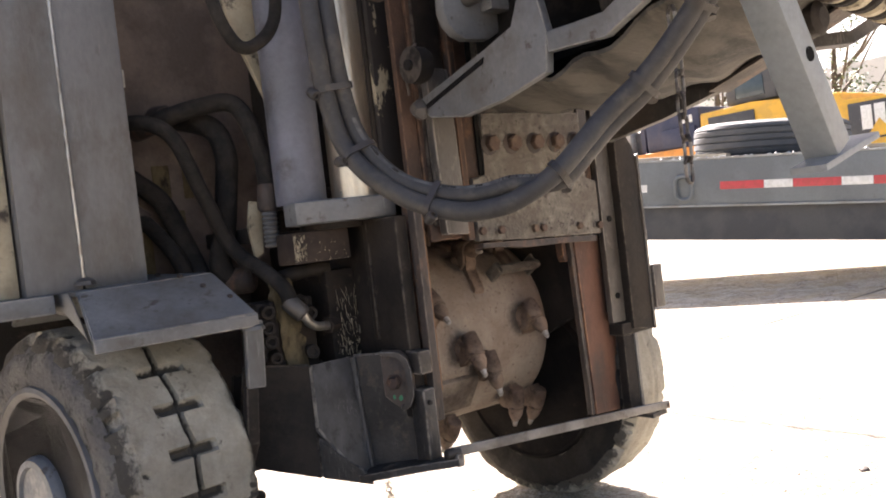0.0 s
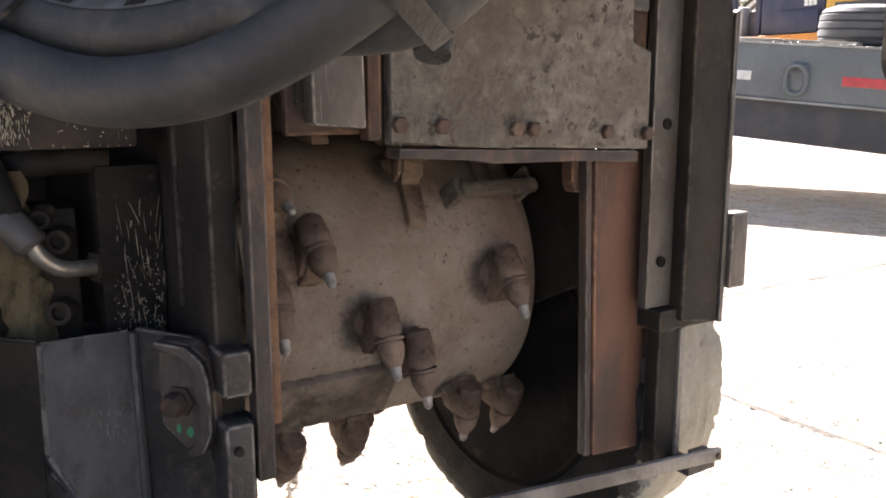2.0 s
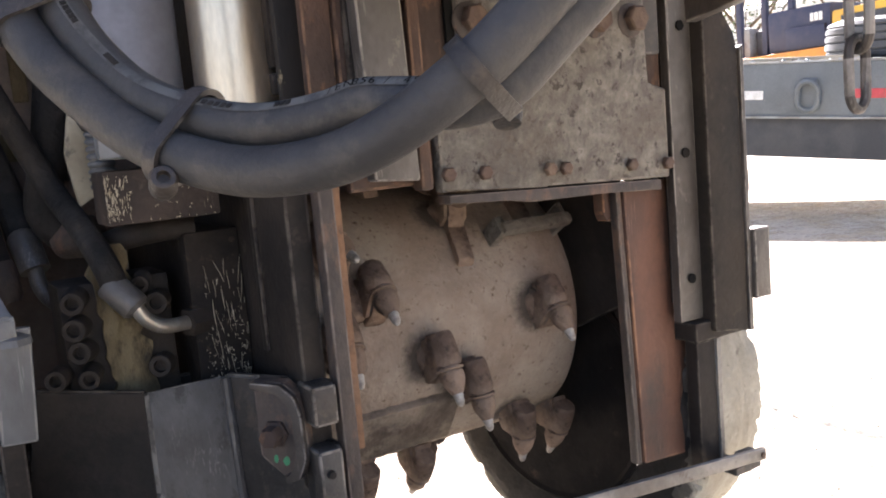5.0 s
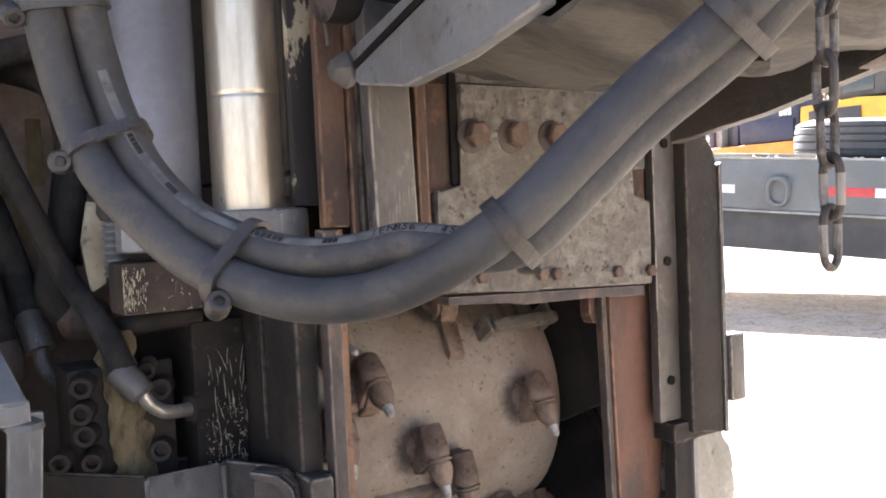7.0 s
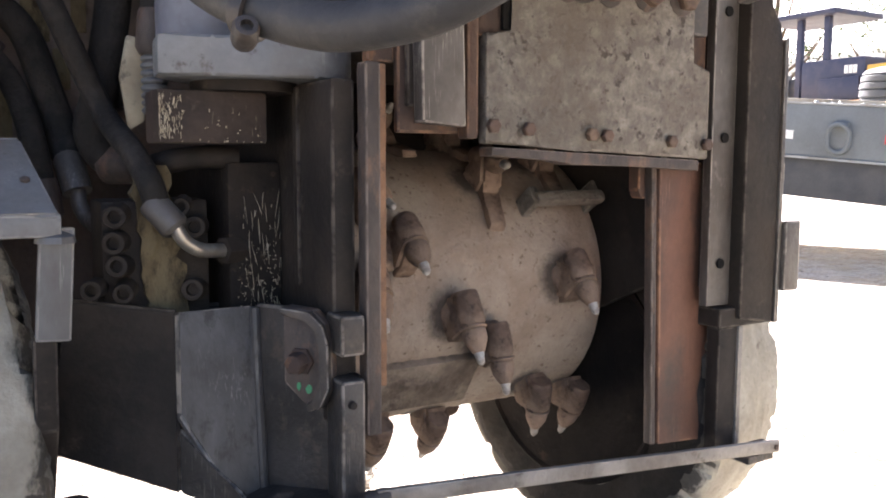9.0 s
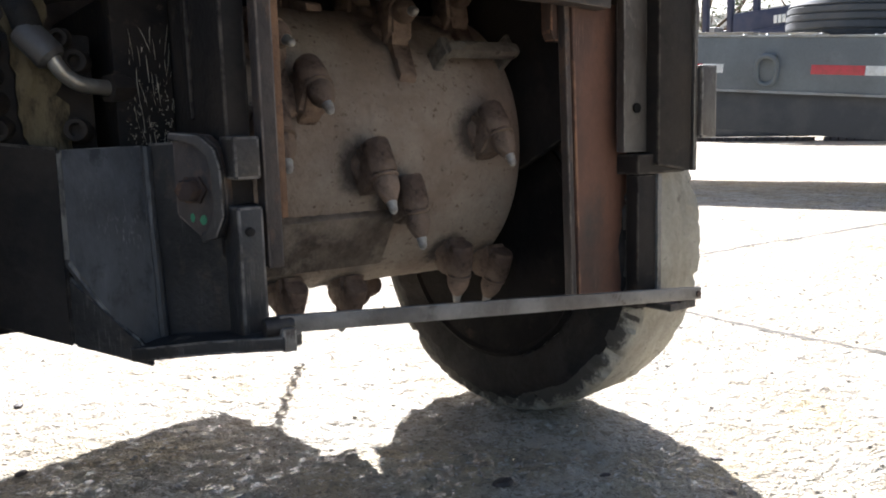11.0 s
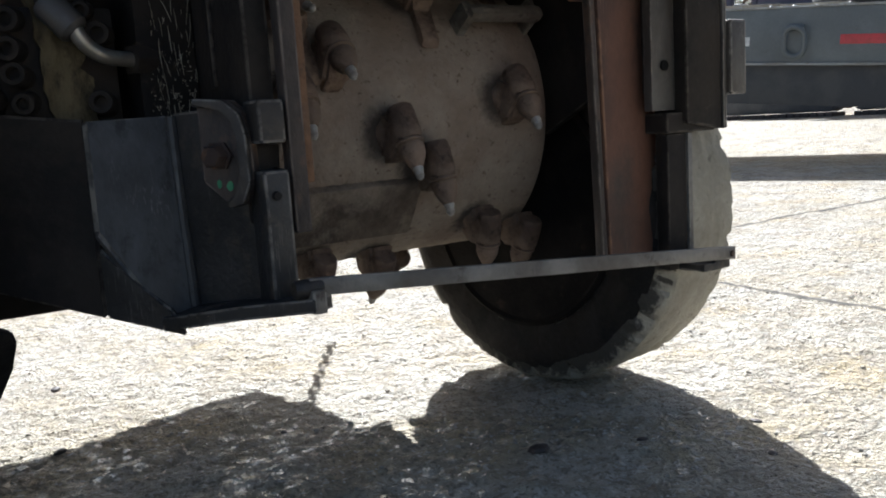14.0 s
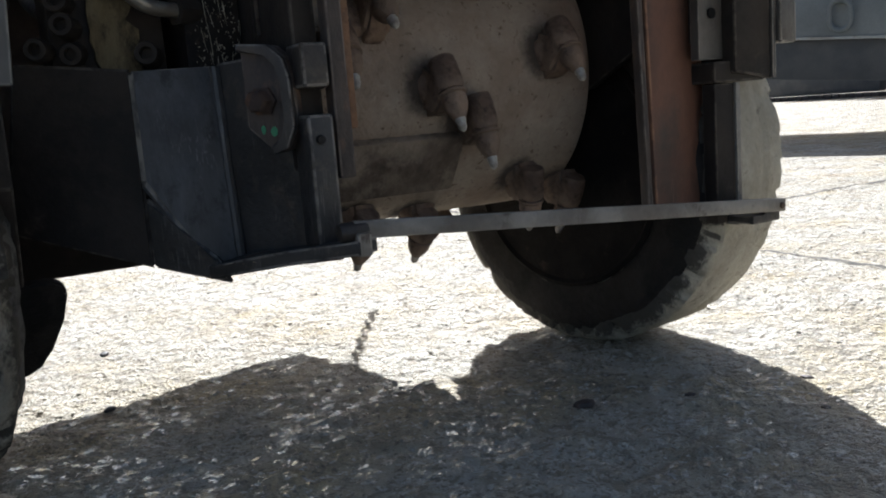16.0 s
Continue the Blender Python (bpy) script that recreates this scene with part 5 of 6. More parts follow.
part("lower_rail", prism(B(), zs([(-0.36, 1.02), (-0.50, 1.015), (-0.66, 1.085), (-0.95, 1.215), (-1.25, 1.34), (-1.25, 1.385), (-0.94, 1.26), (-0.65, 1.128), (-0.50, 1.055), (-0.36, 1.06)]), "x", -0.548, -0.528, 0.003), "grey_paint", conv, "bent grey lower rail")
part("upper_rail", prism(B(), zs([(-0.30, 1.14), (-0.60, 1.21), (-0.95, 1.33), (-1.25, 1.44), (-1.25, 1.50), (-0.95, 1.39), (-0.58, 1.265), (-0.29, 1.19)]), "x", -0.548, -0.528, 0.003), "grey_paint", conv, "grey upper rail")
part("side_cover", prism(B(), zs([(-0.29, 1.192), (-0.58, 1.267), (-1.25, 1.502), (-1.25, 1.9), (-0.29, 1.9)]), "x", -0.540, -0.530, 0.003), "grey_paint", conv)
part("blue_plate", prism(B(), zs([(-0.60, 1.10), (-0.66, 1.09), (-0.80, 1.30), (-0.70, 1.30)]), "x", -0.528, -0.515, 0.003), "tube", conv, "blue-grey stiffener plate")
part("right_rail", prism(B(), zs([(-0.03, 0.885), (-0.21, 0.915), (-0.37, 0.952), (-0.60, 1.03), (-1.25, 1.26), (-1.25, 1.33), (-0.60, 1.095), (-0.42, 1.03), (-0.38, 1.01), (-0.03, 0.95)]), "x", -0.01, 0.015, 0.003), "dark_paint", conv, "dark lower rail of the conveyor")
part("rail_flange", prism(B(), zs([(-0.37, 0.948), (-0.60, 1.026), (-1.25, 1.256), (-1.25, 1.262), (-0.60, 1.032), (-0.37, 0.954)]), "x", -0.05, 0.03, 0.001), "rust_dark", conv)
# solid black block stands for the shade between the rails
part("core", prism(B(), zs([(0.0, 1.02), (-0.35, 1.04), (-0.60, 1.10), (-1.25, 1.36), (-1.25, 1.7), (0.0, 1.7)]), "x", -0.40, -0.02, 0.01), "hole", conv, "black block painting the shade inside the conveyor")
for k in range(3):
    a_, ring = Vector((-0.47, -0.47 - 0.045 * k, 1.115 + 0.014 * k + C)), []
    part("bellows_ring", tube(B(), [a_ + Vector((0.0, 0.0, 0.0)) + Vector((0.055 * math.cos(t_), 0.02 * math.cos(t_), 0.075 * math.sin(t_))) for t_ in [2 * math.pi * j / 24 for j in range(24)]], 0.013, 10, True), "rubber", conv)
belly = B()
rows_ = []
line = [(0.02, 0.985), (-0.10, 0.955), (-0.25, 0.942), (-0.40, 0.950), (-0.55, 0.985), (-0.70, 1.058), (-0.90, 1.14), (-1.10, 1.22), (-1.25, 1.29)]
fine = spline([(0, y, z + C) for y, z in line], 5)
for k, p_ in enumerate(fine):
    rows_.append([belly.verts.new((-0.525 + 0.515 * j / 12, p_.y, p_.z + 0.035 * (1 - math.sin(math.pi * j / 12)) + 0.008 * math.sin(k * 1.3 + j * 0.9) + 0.006 * noise.noise((j * 0.7, k * 0.5, 0)))) for j in range(13)])
for a_, b_ in zip(rows_, rows_[1:]):
    for j in range(12):
        belly.faces.new((a_[j], a_[j + 1], b_[j + 1], b_[j]))
top_ = bmesh.ops.extrude_face_region(belly, geom=belly.faces[:])["geom"]
bmesh.ops.translate(belly, vec=(0, 0, 0.008), verts=[v for v in top_ if isinstance(v, bmesh.types.BMVert)])
part("belly_sheet", belly, "belt", conv, "sagging dusty rubber belly sheet", 60)
hook = part("lift_bracket", prism(B(), [(x, z + C) for x, z in [(-0.526, 1.8), (-0.555, 1.17), (-0.545, 1.145), (-0.525, 1.125), (-0.498, 1.115), (-0.43, 1.118), (-0.40, 1.135), (-0.36, 1.17), (-0.36, 1.8)]], "y", -0.085, -0.055, 0.008), "grey_paint", conv, "rounded grey lifting hook plate")
part("hook_block", box(B(), -0.452, -0.300, -0.125, -0.0855, 1.175 + C, 1.345 + C, 0.006), "grey_paint", hook)
# black patch for the slot's dark
part("hook_slot", box(B(), -0.505, -0.475, -0.0875, -0.0855, 1.20 + C, 1.245 + C, 0.0), "hole", hook)
part("hook_pin", lathe(B(), [(0.02, 0), (0.02, 0.03), (0.014, 0.036)], axis_pose((-0.487, -0.087, 1.205 + C), (0, -1, 0)), 20), "grey_worn", hook, "round grey pin")
part("guide_roller", lathe(B(), [(0.035, 0), (0.04, 0.01), (0.04, 0.04), (0.012, 0.042), (0.012, 0.05)], axis_pose((-0.555, -0.0, 1.075 + C), (-1, 0, 0)), 24), "grease", conv, "small greasy guide roller")
part("wire_loop", tube(B(), spline([(-0.565, 0.055, 1.02 + C), (-0.572, 0.05, 1.08 + C), (-0.568, 0.03, 1.115 + C), (-0.565, 0.01, 1.125 + C)]), 0.003, 8), "steel", conv)
part("cylinder_eye", lathe(B(), [(0.04, 0), (0.045, 0.01), (0.045, 0.05), (0.03, 0.06)], axis_pose((-0.69, -0.02, 1.24 + C), (0, -1, 0)), 24), "rust_dark", conv)
part("eye_strut", tube(B(), [(-0.68, -0.04, 1.24 + C), (-0.675, -0.04, 1.7 + C)], 0.035, 16), "rust_dark", conv)
part("eye_link", tube(B(), [(-0.69, -0.05, 1.30 + C), (-0.50, -0.06, 1.34 + C)], 0.02, 12), "rust_dark", conv)
lt, lb = Vector((-0.495, -0.74, 1.135 + C)), Vector((-0.285, -0.74, 0.772 + C))
leg = B()
box(leg, -0.031, 0.031, -0.028, 0.028, 0, (lb - lt).length, 0.005, Matrix.Translation(lt) @ (lb - lt).to_track_quat("Z", "Y").to_matrix().to_4x4())
lg = part("prop_leg", leg, "prop", conv, "grey square prop leg with rust spots")
part("rust_ring", lathe(B(), [(0.026, 0), (0.024, 0.0015)], axis_pose((-0.373, -0.7685, 0.928 + C), (0, -1, 0)), 18, 0.25), "rust", lg, "rusty patch round the hole")
# black disc paints the hole's dark
part("pin_hole", lathe(B(), [(0.0125, 0), (0.0125, 0.004)], axis_pose((-0.373, -0.7685, 0.928 + C), (0, -1, 0)), 18), "hole", lg, "round pin hole")
ft_ = B()
box(ft_, -0.105, 0.105, -0.032, 0.032, -0.006, 0.006, 0.002, Matrix.Translation((-0.265, -0.745, 0.766 + C)) @ Matrix.Rotation(radians(-14), 4, "Y"))
part("foot_plate", ft_, "prop", lg)
wl = B()
tube(wl, spline([(-0.40, -0.83, 1.12 + C), (-0.36, -0.85, 1.145 + C), (-0.31, -0.85, 1.15 + C), (-0.28, -0.84, 1.12 + C), (-0.31, -0.83, 1.09 + C), (-0.37, -0.82, 1.10 + C)]), 0.004, 8)
part("tie_wire", wl, "rust_dark", conv)
for k in range(9):
    part("idler_disc", lathe(B(), [(0.046, 0), (0.052, 0.008), (0.052, 0.026), (0.046, 0.034)], axis_pose((-0.16 + 0.036 * k, -0.70, 1.11 + C - 0.004 * k), (1, 0, -0.1)), 28), "cream" if k % 2 else "rubber", conv)
part("idler_axle", tube(B(), [(-0.18, -0.70, 1.112 + C), (0.22, -0.70, 1.07 + C)], 0.02, 12), "rust_dark", conv)
part("head_panel", prism(B(), [(-0.46, 1.155 + C), (0.45, 1.065 + C), (0.45, 1.4 + C), (-0.46, 1.4 + C)], "y", -0.83, -0.81, 0.004), "cream", conv, "pale conveyor cover panel")
part("lug_block", lathe(B(), [(0.03, 0), (0.034, 0.01), (0.034, 0.05), (0.02, 0.06)], axis_pose((-0.12, -0.62, 1.03 + C), (0, -1, 0)), 12), "grease", conv)
part("right_arm", tube(B(), [(0.0, -0.5, 1.02 + C), (0.14, -0.6, 1.02 + C), (0.45, -0.62, 1.135 + C)], 0.02, 4), "dark_paint", conv, "dark arm of the support")


conv.location += Vector((-0.085, -0.09, -0.04))


# ---- twin hoses slung across, with their clamps ----
HOSE = [(-1.0, -0.20, 1.65), (-1.035, -0.27, 1.38), (-1.045, -0.30, 1.20), (-1.036, -0.30, 1.10), (-1.021, -0.305, 1.02), (-1.007, -0.335, 0.966), (-0.981, -0.374, 0.922), (-0.954, -0.424, 0.888), (-0.917, -0.483, 0.867), (-0.884, -0.533, 0.867), (-0.854, -0.57, 0.881), (-0.817, -0.617, 0.915), (-0.772, -0.64, 0.96), (-0.735, -0.66, 0.998), (-0.70, -0.71, 1.045), (-0.676, -0.765, 1.105), (-0.664, -0.82, 1.17), (-0.655, -0.88, 1.27), (-0.64, -0.95, 1.42)]
HOSE_R = 0.0165


def beside(k):
    """Step from the lower hose to its twin, which lies beside it, then above it, then behind it."""
    u = k / 8
    a, b, c = Vector((0.030, -0.004, 0.012)), Vector((0.013, 0.021, 0.028)), Vector((0.016, 0.012, -0.018))
    f = min(1.0, max(0.0, (u - 4.5) / 2.5))
    g = min(1.0, max(0.0, (u - 9.5) / 1.8))
    f, g = f * f * (3 - 2 * f), g * g * (3 - 2 * g)
    return a.lerp(b, f).lerp(c, g)


twin = thing("hose_pair", (-0.86, -0.45, 0.80), "two sagging black rubber hoses tied together with clamps", "hose")
path_ = spline(HOSE, 8)
part("hose_run", tube(B(), path_, HOSE_R, 20), "hose", twin)
second = [p + beside(k) for k, p in enumerate(path_)]
h2 = part("hose_run", tube(B(), second, HOSE_R, 20), "hose", twin)


def on_hose(s, turn_, lift):
    """Place on the upper hose: s counts along its points, turn_ runs round it from the outer upper side."""
    k = int(s)
    f = s - k
    p = second[k].lerp(second[k + 1], f)
    d = (second[k + 1] - second[k]).lerp(second[k + 2] - second[k + 1], f).normalized()
    up_ = Vector((-0.30, -0.55, 0.72))
    n_ = (up_ - d * up_.dot(d)).normalized()
    side = d.cross(n_)
    n2 = n_ * math.cos(turn_) + side * math.sin(turn_)
    return p + n2 * (HOSE_R + lift), d, n2


band = B()
prev = None
for j in range(4 * 30, 4 * 89):
    row = [band.verts.new(on_hose(j / 4, a_ * 0.11, 0.0006)[0]) for a_ in range(-2, 3)]
    if prev:
        for i in range(4):
            band.faces.new((prev[i], prev[i + 1], row[i + 1], row[i]))
    prev = row
pb_ = part("print_band", band, "print", h2, "rubbed pale printing band along the hose")


def hose_text(text, s0, step, size):
    """Letters wrapped along the hose."""
    bm = B()
    for k, ch in enumerate(text):
        if ch == " ":
            continue
        p, d, n_ = on_hose(s0 + k * step, 0.0, 0.0012)
        m_ = Matrix((d, n_.cross(d), n_)).transposed().to_4x4()
        m_.translation = p - m_.col[1].to_3d() * size * 0.35
        cu = bpy.data.curves.new("letter", "FONT")
        cu.body = ch
        cu.size = size
        ob = bpy.data.objects.new("letter", cu)
        me = ob.to_mesh()
        me.transform(m_)
        bm.from_mesh(me)
        ob.to_mesh_clear()
        bpy.data.objects.remove(ob)
        bpy.data.curves.remove(cu)
    return part("printed_text", bm, "hole", h2, "dark printed size marking", 0)


hose_text("/EN856 / 4SP", 75.0, 0.78, 0.0095)
for s0, n_ in ((38.5, 5), (48.2, 4), (60.6, 6), (69.0, 3)):
    for j in range(n_):
        p, d, nn = on_hose(s0 + 0.62 * j, 0.0, 0.0009)
        m_ = Matrix((d, nn.cross(d), nn)).transposed().to_4x4()
        m_.translation = p
        part("printed_bar", box(B(), -0.0018, 0.0018, -0.0022, 0.0022, 0, 0.0003, 0.0, m_), "rubber", h2)


def clamp(k, far_side):
    p, q = path_[k], second[k]
    d = (path_[k + 1] - path_[k - 1]).normalized()
    c = (p + q) / 2
    across = (q - p)
    across = (across - d * across.dot(d)).normalized()
    up_ = d.cross(across)
    half = (q - p).length / 2
    ring = []
    for j in range(28):
        a = 2 * math.pi * j / 28
        ring.append(c + across * (math.cos(a) * (HOSE_R + 0.0015) + math.copysign(half, math.cos(a))) + up_ * math.sin(a) * (HOSE_R + 0.002))
    bm = B()
    vs = []
    for p_ in ring:
        o = (p_ - c).normalized() * 0.0022
        vs.append([bm.verts.new(p_ - d * 0.0055 - o), bm.verts.new(p_ + d * 0.0055 - o), bm.verts.new(p_ + d * 0.0055 + o), bm.verts.new(p_ - d * 0.0055 + o)])
    for j in range(28):
        a, b = vs[j], vs[(j + 1) % 28]
        for i in range(4):
            bm.faces.new((a[i], a[(i + 1) % 4], b[(i + 1) % 4], b[i]))
    cl = part("clamp", bm, "dark_paint", twin, "black cable clamp")
    hd = q + across * (HOSE_R + 0.006) if far_side else p - across * (HOSE_R + 0.006)
    part("clamp_screw", lathe(B(), [(0.0085, -0.010), (0.0095, -0.006), (0.0095, 0.008), (0.0078, 0.011), (0.0045, 0.0112), (0.004, 0.006)], axis_pose(hd, up_ + d * 0.6), 14), "dark_paint", cl)


for k, far_side in ((24, False), (37, False), (59, False), (88, True), (112, True), (126, True)):
    clamp(k, far_side)


# ---- chain hanging from the conveyor ----
chain = thing("chain", (-0.605, -0.70, 0.87), "short rusty steel chain hanging from the conveyor", "chain")
for k in range(10):
    z = 0.893 + 0.0365 * k
    c = Vector((-0.59 + 0.003 * math.sin(k * 1.7), -0.70, z))
    pts = []
    for j in range(20):
        a = 2 * math.pi * j / 20
        u, v = 0.009 * math.cos(a), 0.0125 * math.sin(a) + math.copysign(0.0095, math.sin(a))
        pts.append(c + (Vector((u, 0, v)) if k % 2 == 0 else Vector((0.4 * u, u, v))))
    part("chain_link", tube(B(), pts, 0.0032, 8, True), "steel", chain)


front_chain = thing("chain", (-0.08, 1.13, 0.2), "rusty chain hanging under the chassis ahead of the drum", "chain")
for k in range(11):
    c = Vector((-0.08, 1.13, 0.545 - 0.034 * k))
    pts = []
    for j in range(16):
        a = 2 * math.pi * j / 16
        u, v = 0.011 * math.cos(a), 0.012 * math.sin(a) + math.copysign(0.009, math.sin(a))
        pts.append(c + (Vector((u, 0, v)) if k % 2 == 0 else Vector((0.3 * u, u, v))))
    part("chain_link", tube(B(), pts, 0.004, 8, True), "rust_dark", front_chain)


# ---- low trailer beside the machine ----
TX = 4.85
LEAN = Matrix.Translation((TX, 3.2, 0)) @ Matrix.Rotation(radians(15), 4, "Z") @ Matrix.Rotation(0.085, 4, "X") @ Matrix.Translation((-TX, -3.2, 0))
tr = thing("trailer", (TX, 3.2, 0.0), "low grey flatbed trailer with red and white reflective tape", "trailer")
part("side_beam", box(B(), TX, TX + 0.10, 0.2, 12, 0.80, 1.21, 0.006), "trailer", tr, "grey painted side beam")
part("beam_lip", box(B(), TX - 0.03, TX + 0.02, 0.2, 12, 0.782, 0.799, 0.003), "trailer_lip", tr, "pale edge of the beam")
part("lower_rail", box(B(), TX + 0.03, TX + 0.14, 0.2, 12, 0.475, 0.781, 0.006), "trailer_dark", tr, "dark lower rail")
deck = B()
box(deck, TX - 0.01, TX + 2.5, 0.2, 12, 1.211, 1.2275, 0.003)
part("deck", deck, "trailer_lip", tr, "dirty trailer deck")
for y in (1.2, 10.5):
    part("axle_stand", box(B(), TX + 0.6, TX + 2.0, y - 0.2, y + 0.2, (3.2 - y) * 0.085 + 0.01, 1.21, 0.02), "trailer_dark", tr)


def ring_(y):
    lug = part("ring_lug", box(B(), TX - 0.035, TX - 0.001, y - 0.06, y + 0.05, 1.045, 1.085, 0.006), "trailer", tr)
    pts = []
    for j in range(28):
        a = 2 * math.pi * j / 28
        pts.append((TX - 0.045 - 0.02 * math.sin(a), y + 0.078 * math.cos(a), 0.955 + 0.075 * math.sin(a) + math.copysign(0.035, math.sin(a))))
    part("lashing_ring", tube(B(), pts, 0.019, 10, True), "trailer", lug, "bent steel lashing ring")


for y in (3.2, 6.2, 9.2):
    ring_(y)
y, k = 2.875, 0
while y > 0.7:
    w = 0.385 if k % 2 == 0 else 0.24
    part("tape_strip", box(B(), TX - 0.004, TX - 0.0005, y - w + 0.002, y, 0.936, 1.006, 0.0005), "red" if k % 2 == 0 else "white", tr, "red reflective tape" if k % 2 == 0 else "white reflective tape")
    y, k = y - w, k + 1
part("tape_strip", box(B(), TX - 0.004, TX - 0.0005, 3.565, 3.74, 0.930, 1.0, 0.0005), "white", tr, "white reflective tape")
part("tape_strip", box(B(), TX - 0.004, TX - 0.0005, 3.742, 4.12, 0.930, 1.0, 0.0005), "red", tr, "red reflective tape")

# load on the deck: a big tyre lying flat, planks and dirt
spare = thing("spare_tyre", (5.95, 2.72, 1.228), "large worn tyre lying flat on the trailer deck", "tyre")
sp_ = B()
lathe(sp_, [(0.40, 0.02), (0.62, 0.0), (0.70, 0.03), (0.72, 0.06), (0.705, 0.07), (0.725, 0.085), (0.725, 0.13), (0.71, 0.14), (0.728, 0.15), (0.728, 0.19), (0.71, 0.20), (0.725, 0.21), (0.725, 0.25), (0.705, 0.262), (0.72, 0.27), (0.70, 0.30), (0.62, 0.33), (0.40, 0.31)], pose(5.95, 2.72, 1.229), 72)
part("carcass", sp_, "far_rubber", spare)
for k, (y0, y1, x, z) in enumerate(((3.4, 5.2, 5.05, 1.25), (2.9, 4.4, 5.2, 1.262), (0.2, 2.2, 5.1, 1.245))):
    pk = thing("plank", (x, y0, 1.228), "pale splintered plank lying on the trailer deck", "plank", "planks on the trailer")
    part("board", box(B(), x - 0.07, x + 0.07, y0, y1, 1.2285, 1.2285 + 0.03 + 0.005 * k, 0.004), "plank", pk)
rub = B()
rng = random.Random(4)
for k in range(160):
    x, y, s_ = TX + rng.uniform(0.0, 0.3), rng.uniform(-1.5, 5.5), rng.uniform(0.006, 0.02)
    lathe(rub, [(s_ * 0.6, 0), (s_, s_ * 0.4), (s_ * 0.4, s_ * 0.9)], pose(x, y, 1.2275, 0, 0, rng.uniform(0, 90)), 5, 0.4)
tagged(put("deck_rubble", rub, "trailer_lip"), "crumbs of dry dirt scattered on the trailer deck", "rubble", kind="stuff")


for ob in [o for o in scene.collection.all_objects if o.parent is None and o.name.split(".")[0] in ("trailer", "spare_tyre", "plank", "deck_rubble")]:
    ob.matrix_world = LEAN @ (Matrix.Translation(ob.location))


# ---- machines beyond the trailer ----
def flat_letters(parent, at, w, h, n, mat):
    """Illegible marks: plain bars of the writing's size, facing -x."""
    for k in range(n):
        s = w / n
        part("mark", box(B(), at[0] - 0.012, at[0] - 0.001, at[1] - (k + 0.8) * s, at[1] - k * s, at[2], at[2] + h, 0.002), mat, parent)


def crawler(thing_, x, y0, y1, z1, mat):
    """A crawler track along y with shoes and rollers."""
    tk = part("track", box(B(), x, x + 0.5, y0, y1, 0.12, z1 - 0.05, 0.12), "trailer_dark", thing_, "dusty crawler track")
    n = int((y1 - y0) / 0.2)
    for k in range(n):
        y = y0 + (k + 0.5) * (y1 - y0) / n
        part("shoe", box(B(), x - 0.03, x + 0.53, y - 0.085, y + 0.085, 0.0, 0.10, 0.012), "rust_dark", tk)
        part("shoe", box(B(), x - 0.03, x + 0.53, y - 0.085, y + 0.085, z1 - 0.06, z1, 0.012), "rust_dark", tk)


dozer = thing("bulldozer", (19.2, 12.9, 0.0), "navy and orange bulldozer parked beyond the trailer", "bulldozer")
part("hood", box(B(), 18.3, 20.2, 11.8, 13.6, 2.28, 3.35, 0.10), "navy", dozer, "navy engine hood")
part("hood_step", box(B(), 18.2, 18.295, 11.9, 13.0, 2.30, 2.85, 0.02), "navy", dozer)
part("chassis", box(B(), 18.0, 20.2, 11.4, 15.0, 1.75, 2.275, 0.05), "orange_paint", dozer, "orange chassis side")
for y in (12.9, 13.7, 14.5):
    part("canopy_post", box(B(), 18.4, 18.55, y, y + 0.16, 2.2, 4.45, 0.02), "navy", dozer)
part("canopy", box(B(), 18.2, 20.2, 12.6, 15.0, 4.455, 4.6, 0.04), "navy", dozer, "dark canopy roof")
part("seat", box(B(), 18.7, 19.6, 13.7, 14.3, 2.285, 3.0, 0.1), "trailer_dark", dozer)
part("lever_box", box(B(), 18.5, 18.9, 14.32, 14.7, 2.285, 3.1, 0.08), "trailer_lip", dozer)
flat_letters(dozer, (18.299, 12.35, 2.95), 0.36, 0.20, 3, "white")
flat_letters(dozer, (18.299, 12.4, 2.42), 0.6, 0.22, 5, "white")
crawler(dozer, 18.1, 11.3, 14.9, 0.9, "rust_dark")

digger = thing("excavator", (19.5, 9.0, 0.0), "yellow excavator with a dark side panel beyond the trailer", "excavator")
part("house", prism(B(), [(4.9, 1.45), (11.6, 1.75), (11.75, 2.1), (11.7, 3.1), (10.2, 3.15), (7.9, 2.95), (7.9, 2.7), (4.9, 2.6)], "x", 18.2, 20.6, 0.05), "yellow", digger, "yellow engine house")
part("side_panel", box(B(), 18.16, 18.195, 6.4, 7.75, 1.75, 2.62, 0.02), "trailer_dark", digger, "black panel with plain marks")
flat_letters(digger, (18.16, 7.45, 1.98), 0.9, 0.55, 3, "white")
tri_ = B()
prism(tri_, [(6.75, 1.8), (7.35, 1.8), (7.05, 2.2)], "x", 18.13, 18.147, 0.0)
part("mark", tri_, "yellow", digger)
part("vent_panel", box(B(), 18.16, 18.195, 10.1, 11.45, 2.25, 2.95, 0.02), "trailer_dark", digger)
part("cab", box(B(), 18.4, 20.0, 9.6, 11.0, 3.16, 3.95, 0.08), "trailer_dark", digger, "dark glazed cab")
part("cab_window", box(B(), 18.38, 18.395, 9.9, 10.7, 3.3, 3.8, 0.02), "glass", digger)
part("boom", prism(B(), [(9.4, 3.1), (10.2, 3.2), (10.75, 4.7), (10.4, 5.2), (10.0, 4.6)], "x", 19.0, 19.4, 0.03), "yellow", digger, "yellow boom")
part("undercarriage", box(B(), 18.4, 20.4, 6.0, 10.5, 0.7, 1.5, 0.1), "trailer_dark", digger)
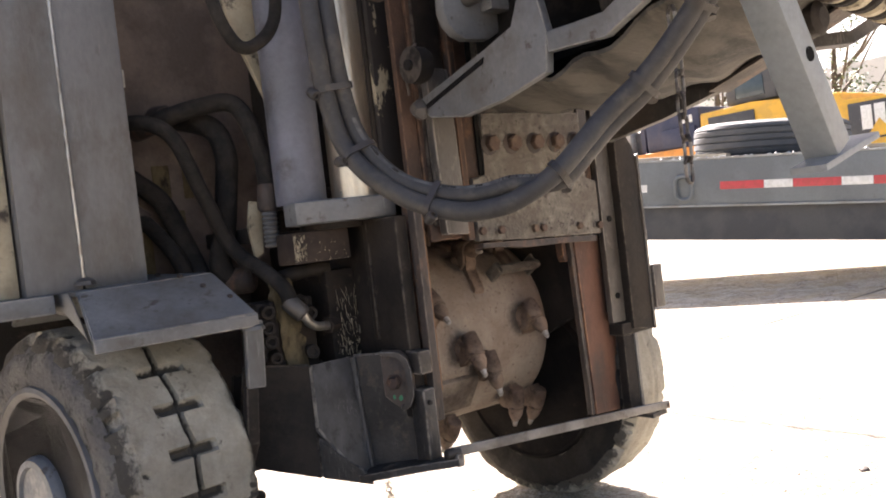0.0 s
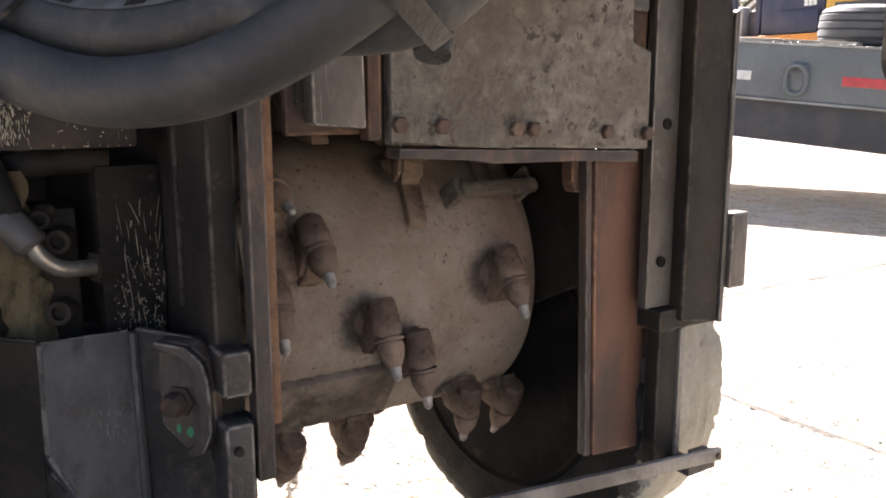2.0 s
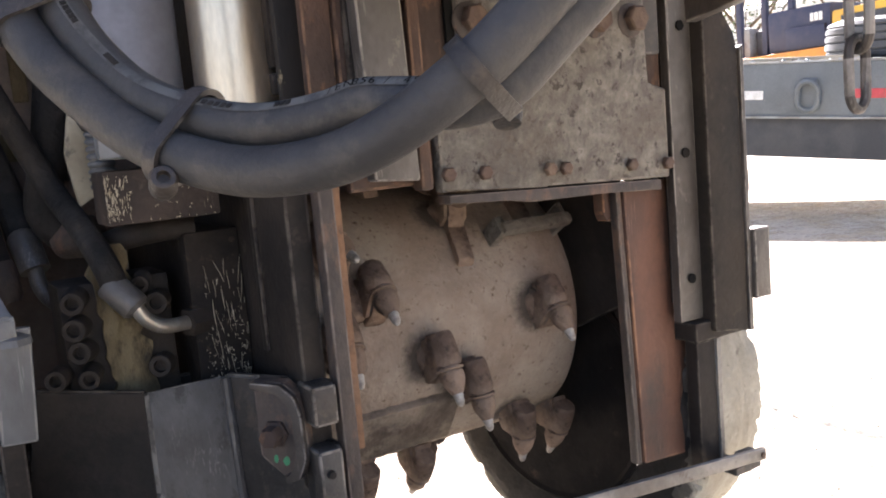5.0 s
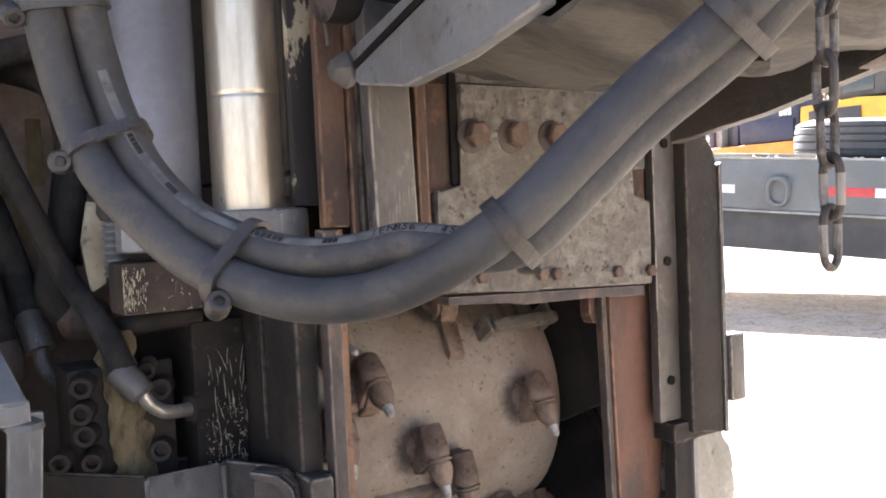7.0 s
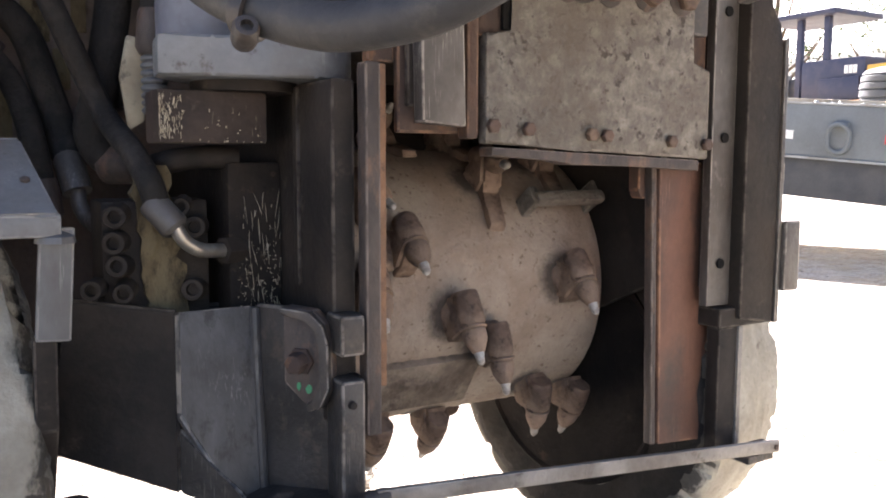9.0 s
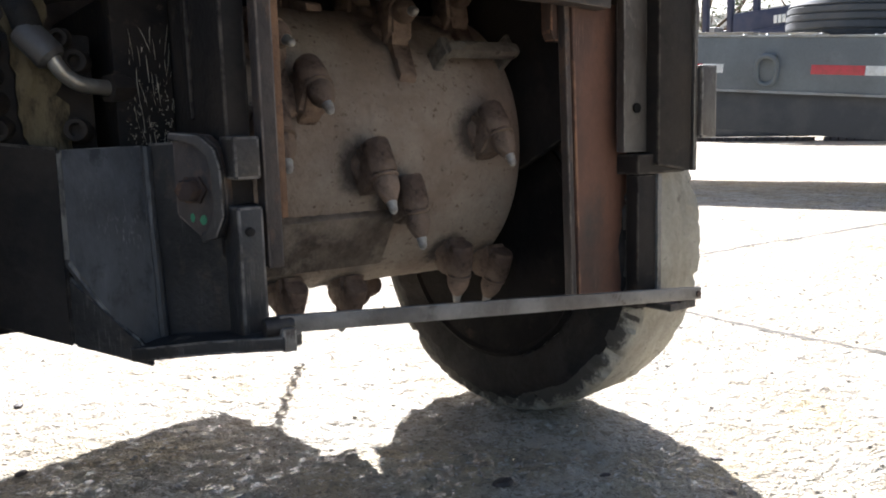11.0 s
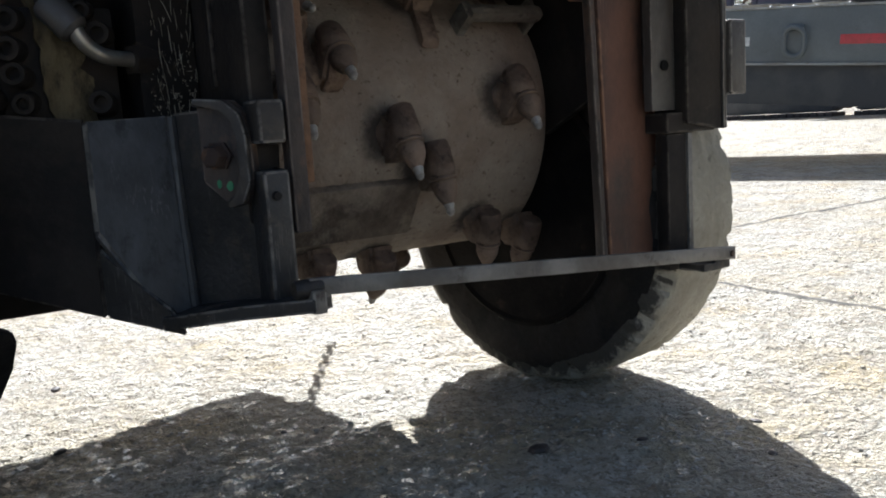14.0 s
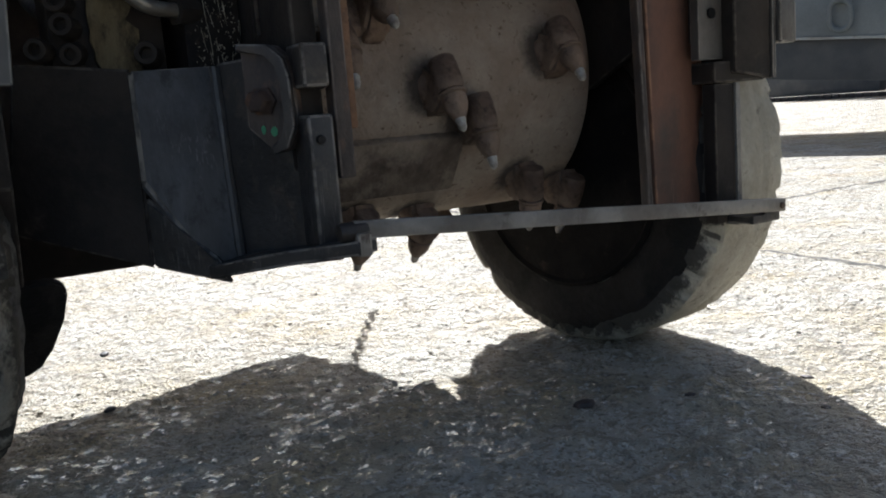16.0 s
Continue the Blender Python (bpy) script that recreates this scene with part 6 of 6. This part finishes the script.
crawler(digger, 18.3, 5.6, 10.9, 0.95, "rust_dark")


def tree(x, y, h, r, seed):
    rng_ = random.Random(seed)
    t_ = thing("tree", (x, y, 0), "leafy green tree in strong backlight behind the machines", "tree", "trees behind the yard")
    tr_ = B()
    tube(tr_, spline([(x, y, 0), (x + 0.1, y, h * 0.3), (x - 0.1, y + 0.1, h * 0.6), (x, y, h * 0.9)], 4), [0.22 - 0.012 * k for k in range(13)], 10)
    for k in range(7):
        a, z0 = rng_.uniform(0, 6.28), h * rng_.uniform(0.35, 0.7)
        tube(tr_, [(x, y, z0), (x + math.cos(a) * r * 0.4, y + math.sin(a) * r * 0.4, z0 + h * 0.12), (x + math.cos(a) * r * 0.8, y + math.sin(a) * r * 0.8, z0 + h * 0.3)], [0.08, 0.05, 0.02], 6)
    part("trunk", tr_, "bark", t_)
    cr = B()
    clumps = [(rng_.gauss(0, 0.5) * r, rng_.gauss(0, 0.5) * r, h * rng_.uniform(0.4, 1.0)) for _ in range(34)]
    for cx, cy, cz in clumps:
        for _ in range(60):
            p_ = Vector((x + cx + rng_.gauss(0, 0.32), y + cy + rng_.gauss(0, 0.32), cz + rng_.gauss(0, 0.3)))
            d_ = Vector((rng_.uniform(-1, 1), rng_.uniform(-1, 1), rng_.uniform(-0.6, 0.6))).normalized()
            s_ = d_.orthogonal().normalized()
            l_ = rng_.uniform(0.10, 0.2)
            cr.faces.new([cr.verts.new(p_), cr.verts.new(p_ + d_ * l_ * 0.5 + s_ * l_ * 0.28), cr.verts.new(p_ + d_ * l_), cr.verts.new(p_ + d_ * l_ * 0.5 - s_ * l_ * 0.28)])
    part("crown", cr, "leaf", t_, smooth=0)


tree(26, 20.5, 7.5, 2.6, 1)
tree(28, 17.2, 6.5, 2.2, 2)
tree(27, 24.0, 8.0, 2.6, 3)
tree(30, 13.5, 7.0, 2.4, 5)
far = tagged(put("backdrop_wall", box(B(), 40, 40.4, -30, 70, 0, 6.5, 0.02), "wall"), "pale far wall closing the yard", "wall", kind="structure")

# ---- crumbs on the concrete ----
for k, (x, y, s_) in enumerate(((-0.255, 0.03, 0.016), (-0.90, 0.585, 0.011), (-0.845, 1.01, 0.012), (0.10, -0.12, 0.009), (-0.10, -0.05, 0.008), (0.62, -0.35, 0.018), (0.01, -0.22, 0.009), (-0.55, 0.40, 0.007))):
    pb = B()
    lathe(pb, [(s_ * 0.7, -0.001), (s_, s_ * 0.3), (s_ * 0.85, s_ * 0.6), (s_ * 0.3, s_ * 0.8)], pose(x, y, relief(x, y) - 0.002, 0, 0, 40 * k) @ Matrix.Diagonal((1.3, 0.8, 1, 1)), 9, 0.35)
    tagged(put("pebble", pb, "rust_dark"), "small dark stone lying on the concrete", "pebble", "stones on the concrete")
gr = B()
rng = random.Random(9)
for k in range(1500):
    x, y, s_ = rng.uniform(-1.6, 2.2), rng.uniform(-0.5, 2.6), rng.uniform(0.0015, 0.0055)
    lathe(gr, [(s_, -0.001), (s_ * 0.9, s_ * 0.5), (s_ * 0.3, s_ * 0.8)], pose(x, y, relief(x, y), 0, 0, rng.uniform(0, 90)), 5, 0.4)
tagged(put("grit", gr, "crumb"), "loose grit scattered over the concrete", "grit", kind="stuff")
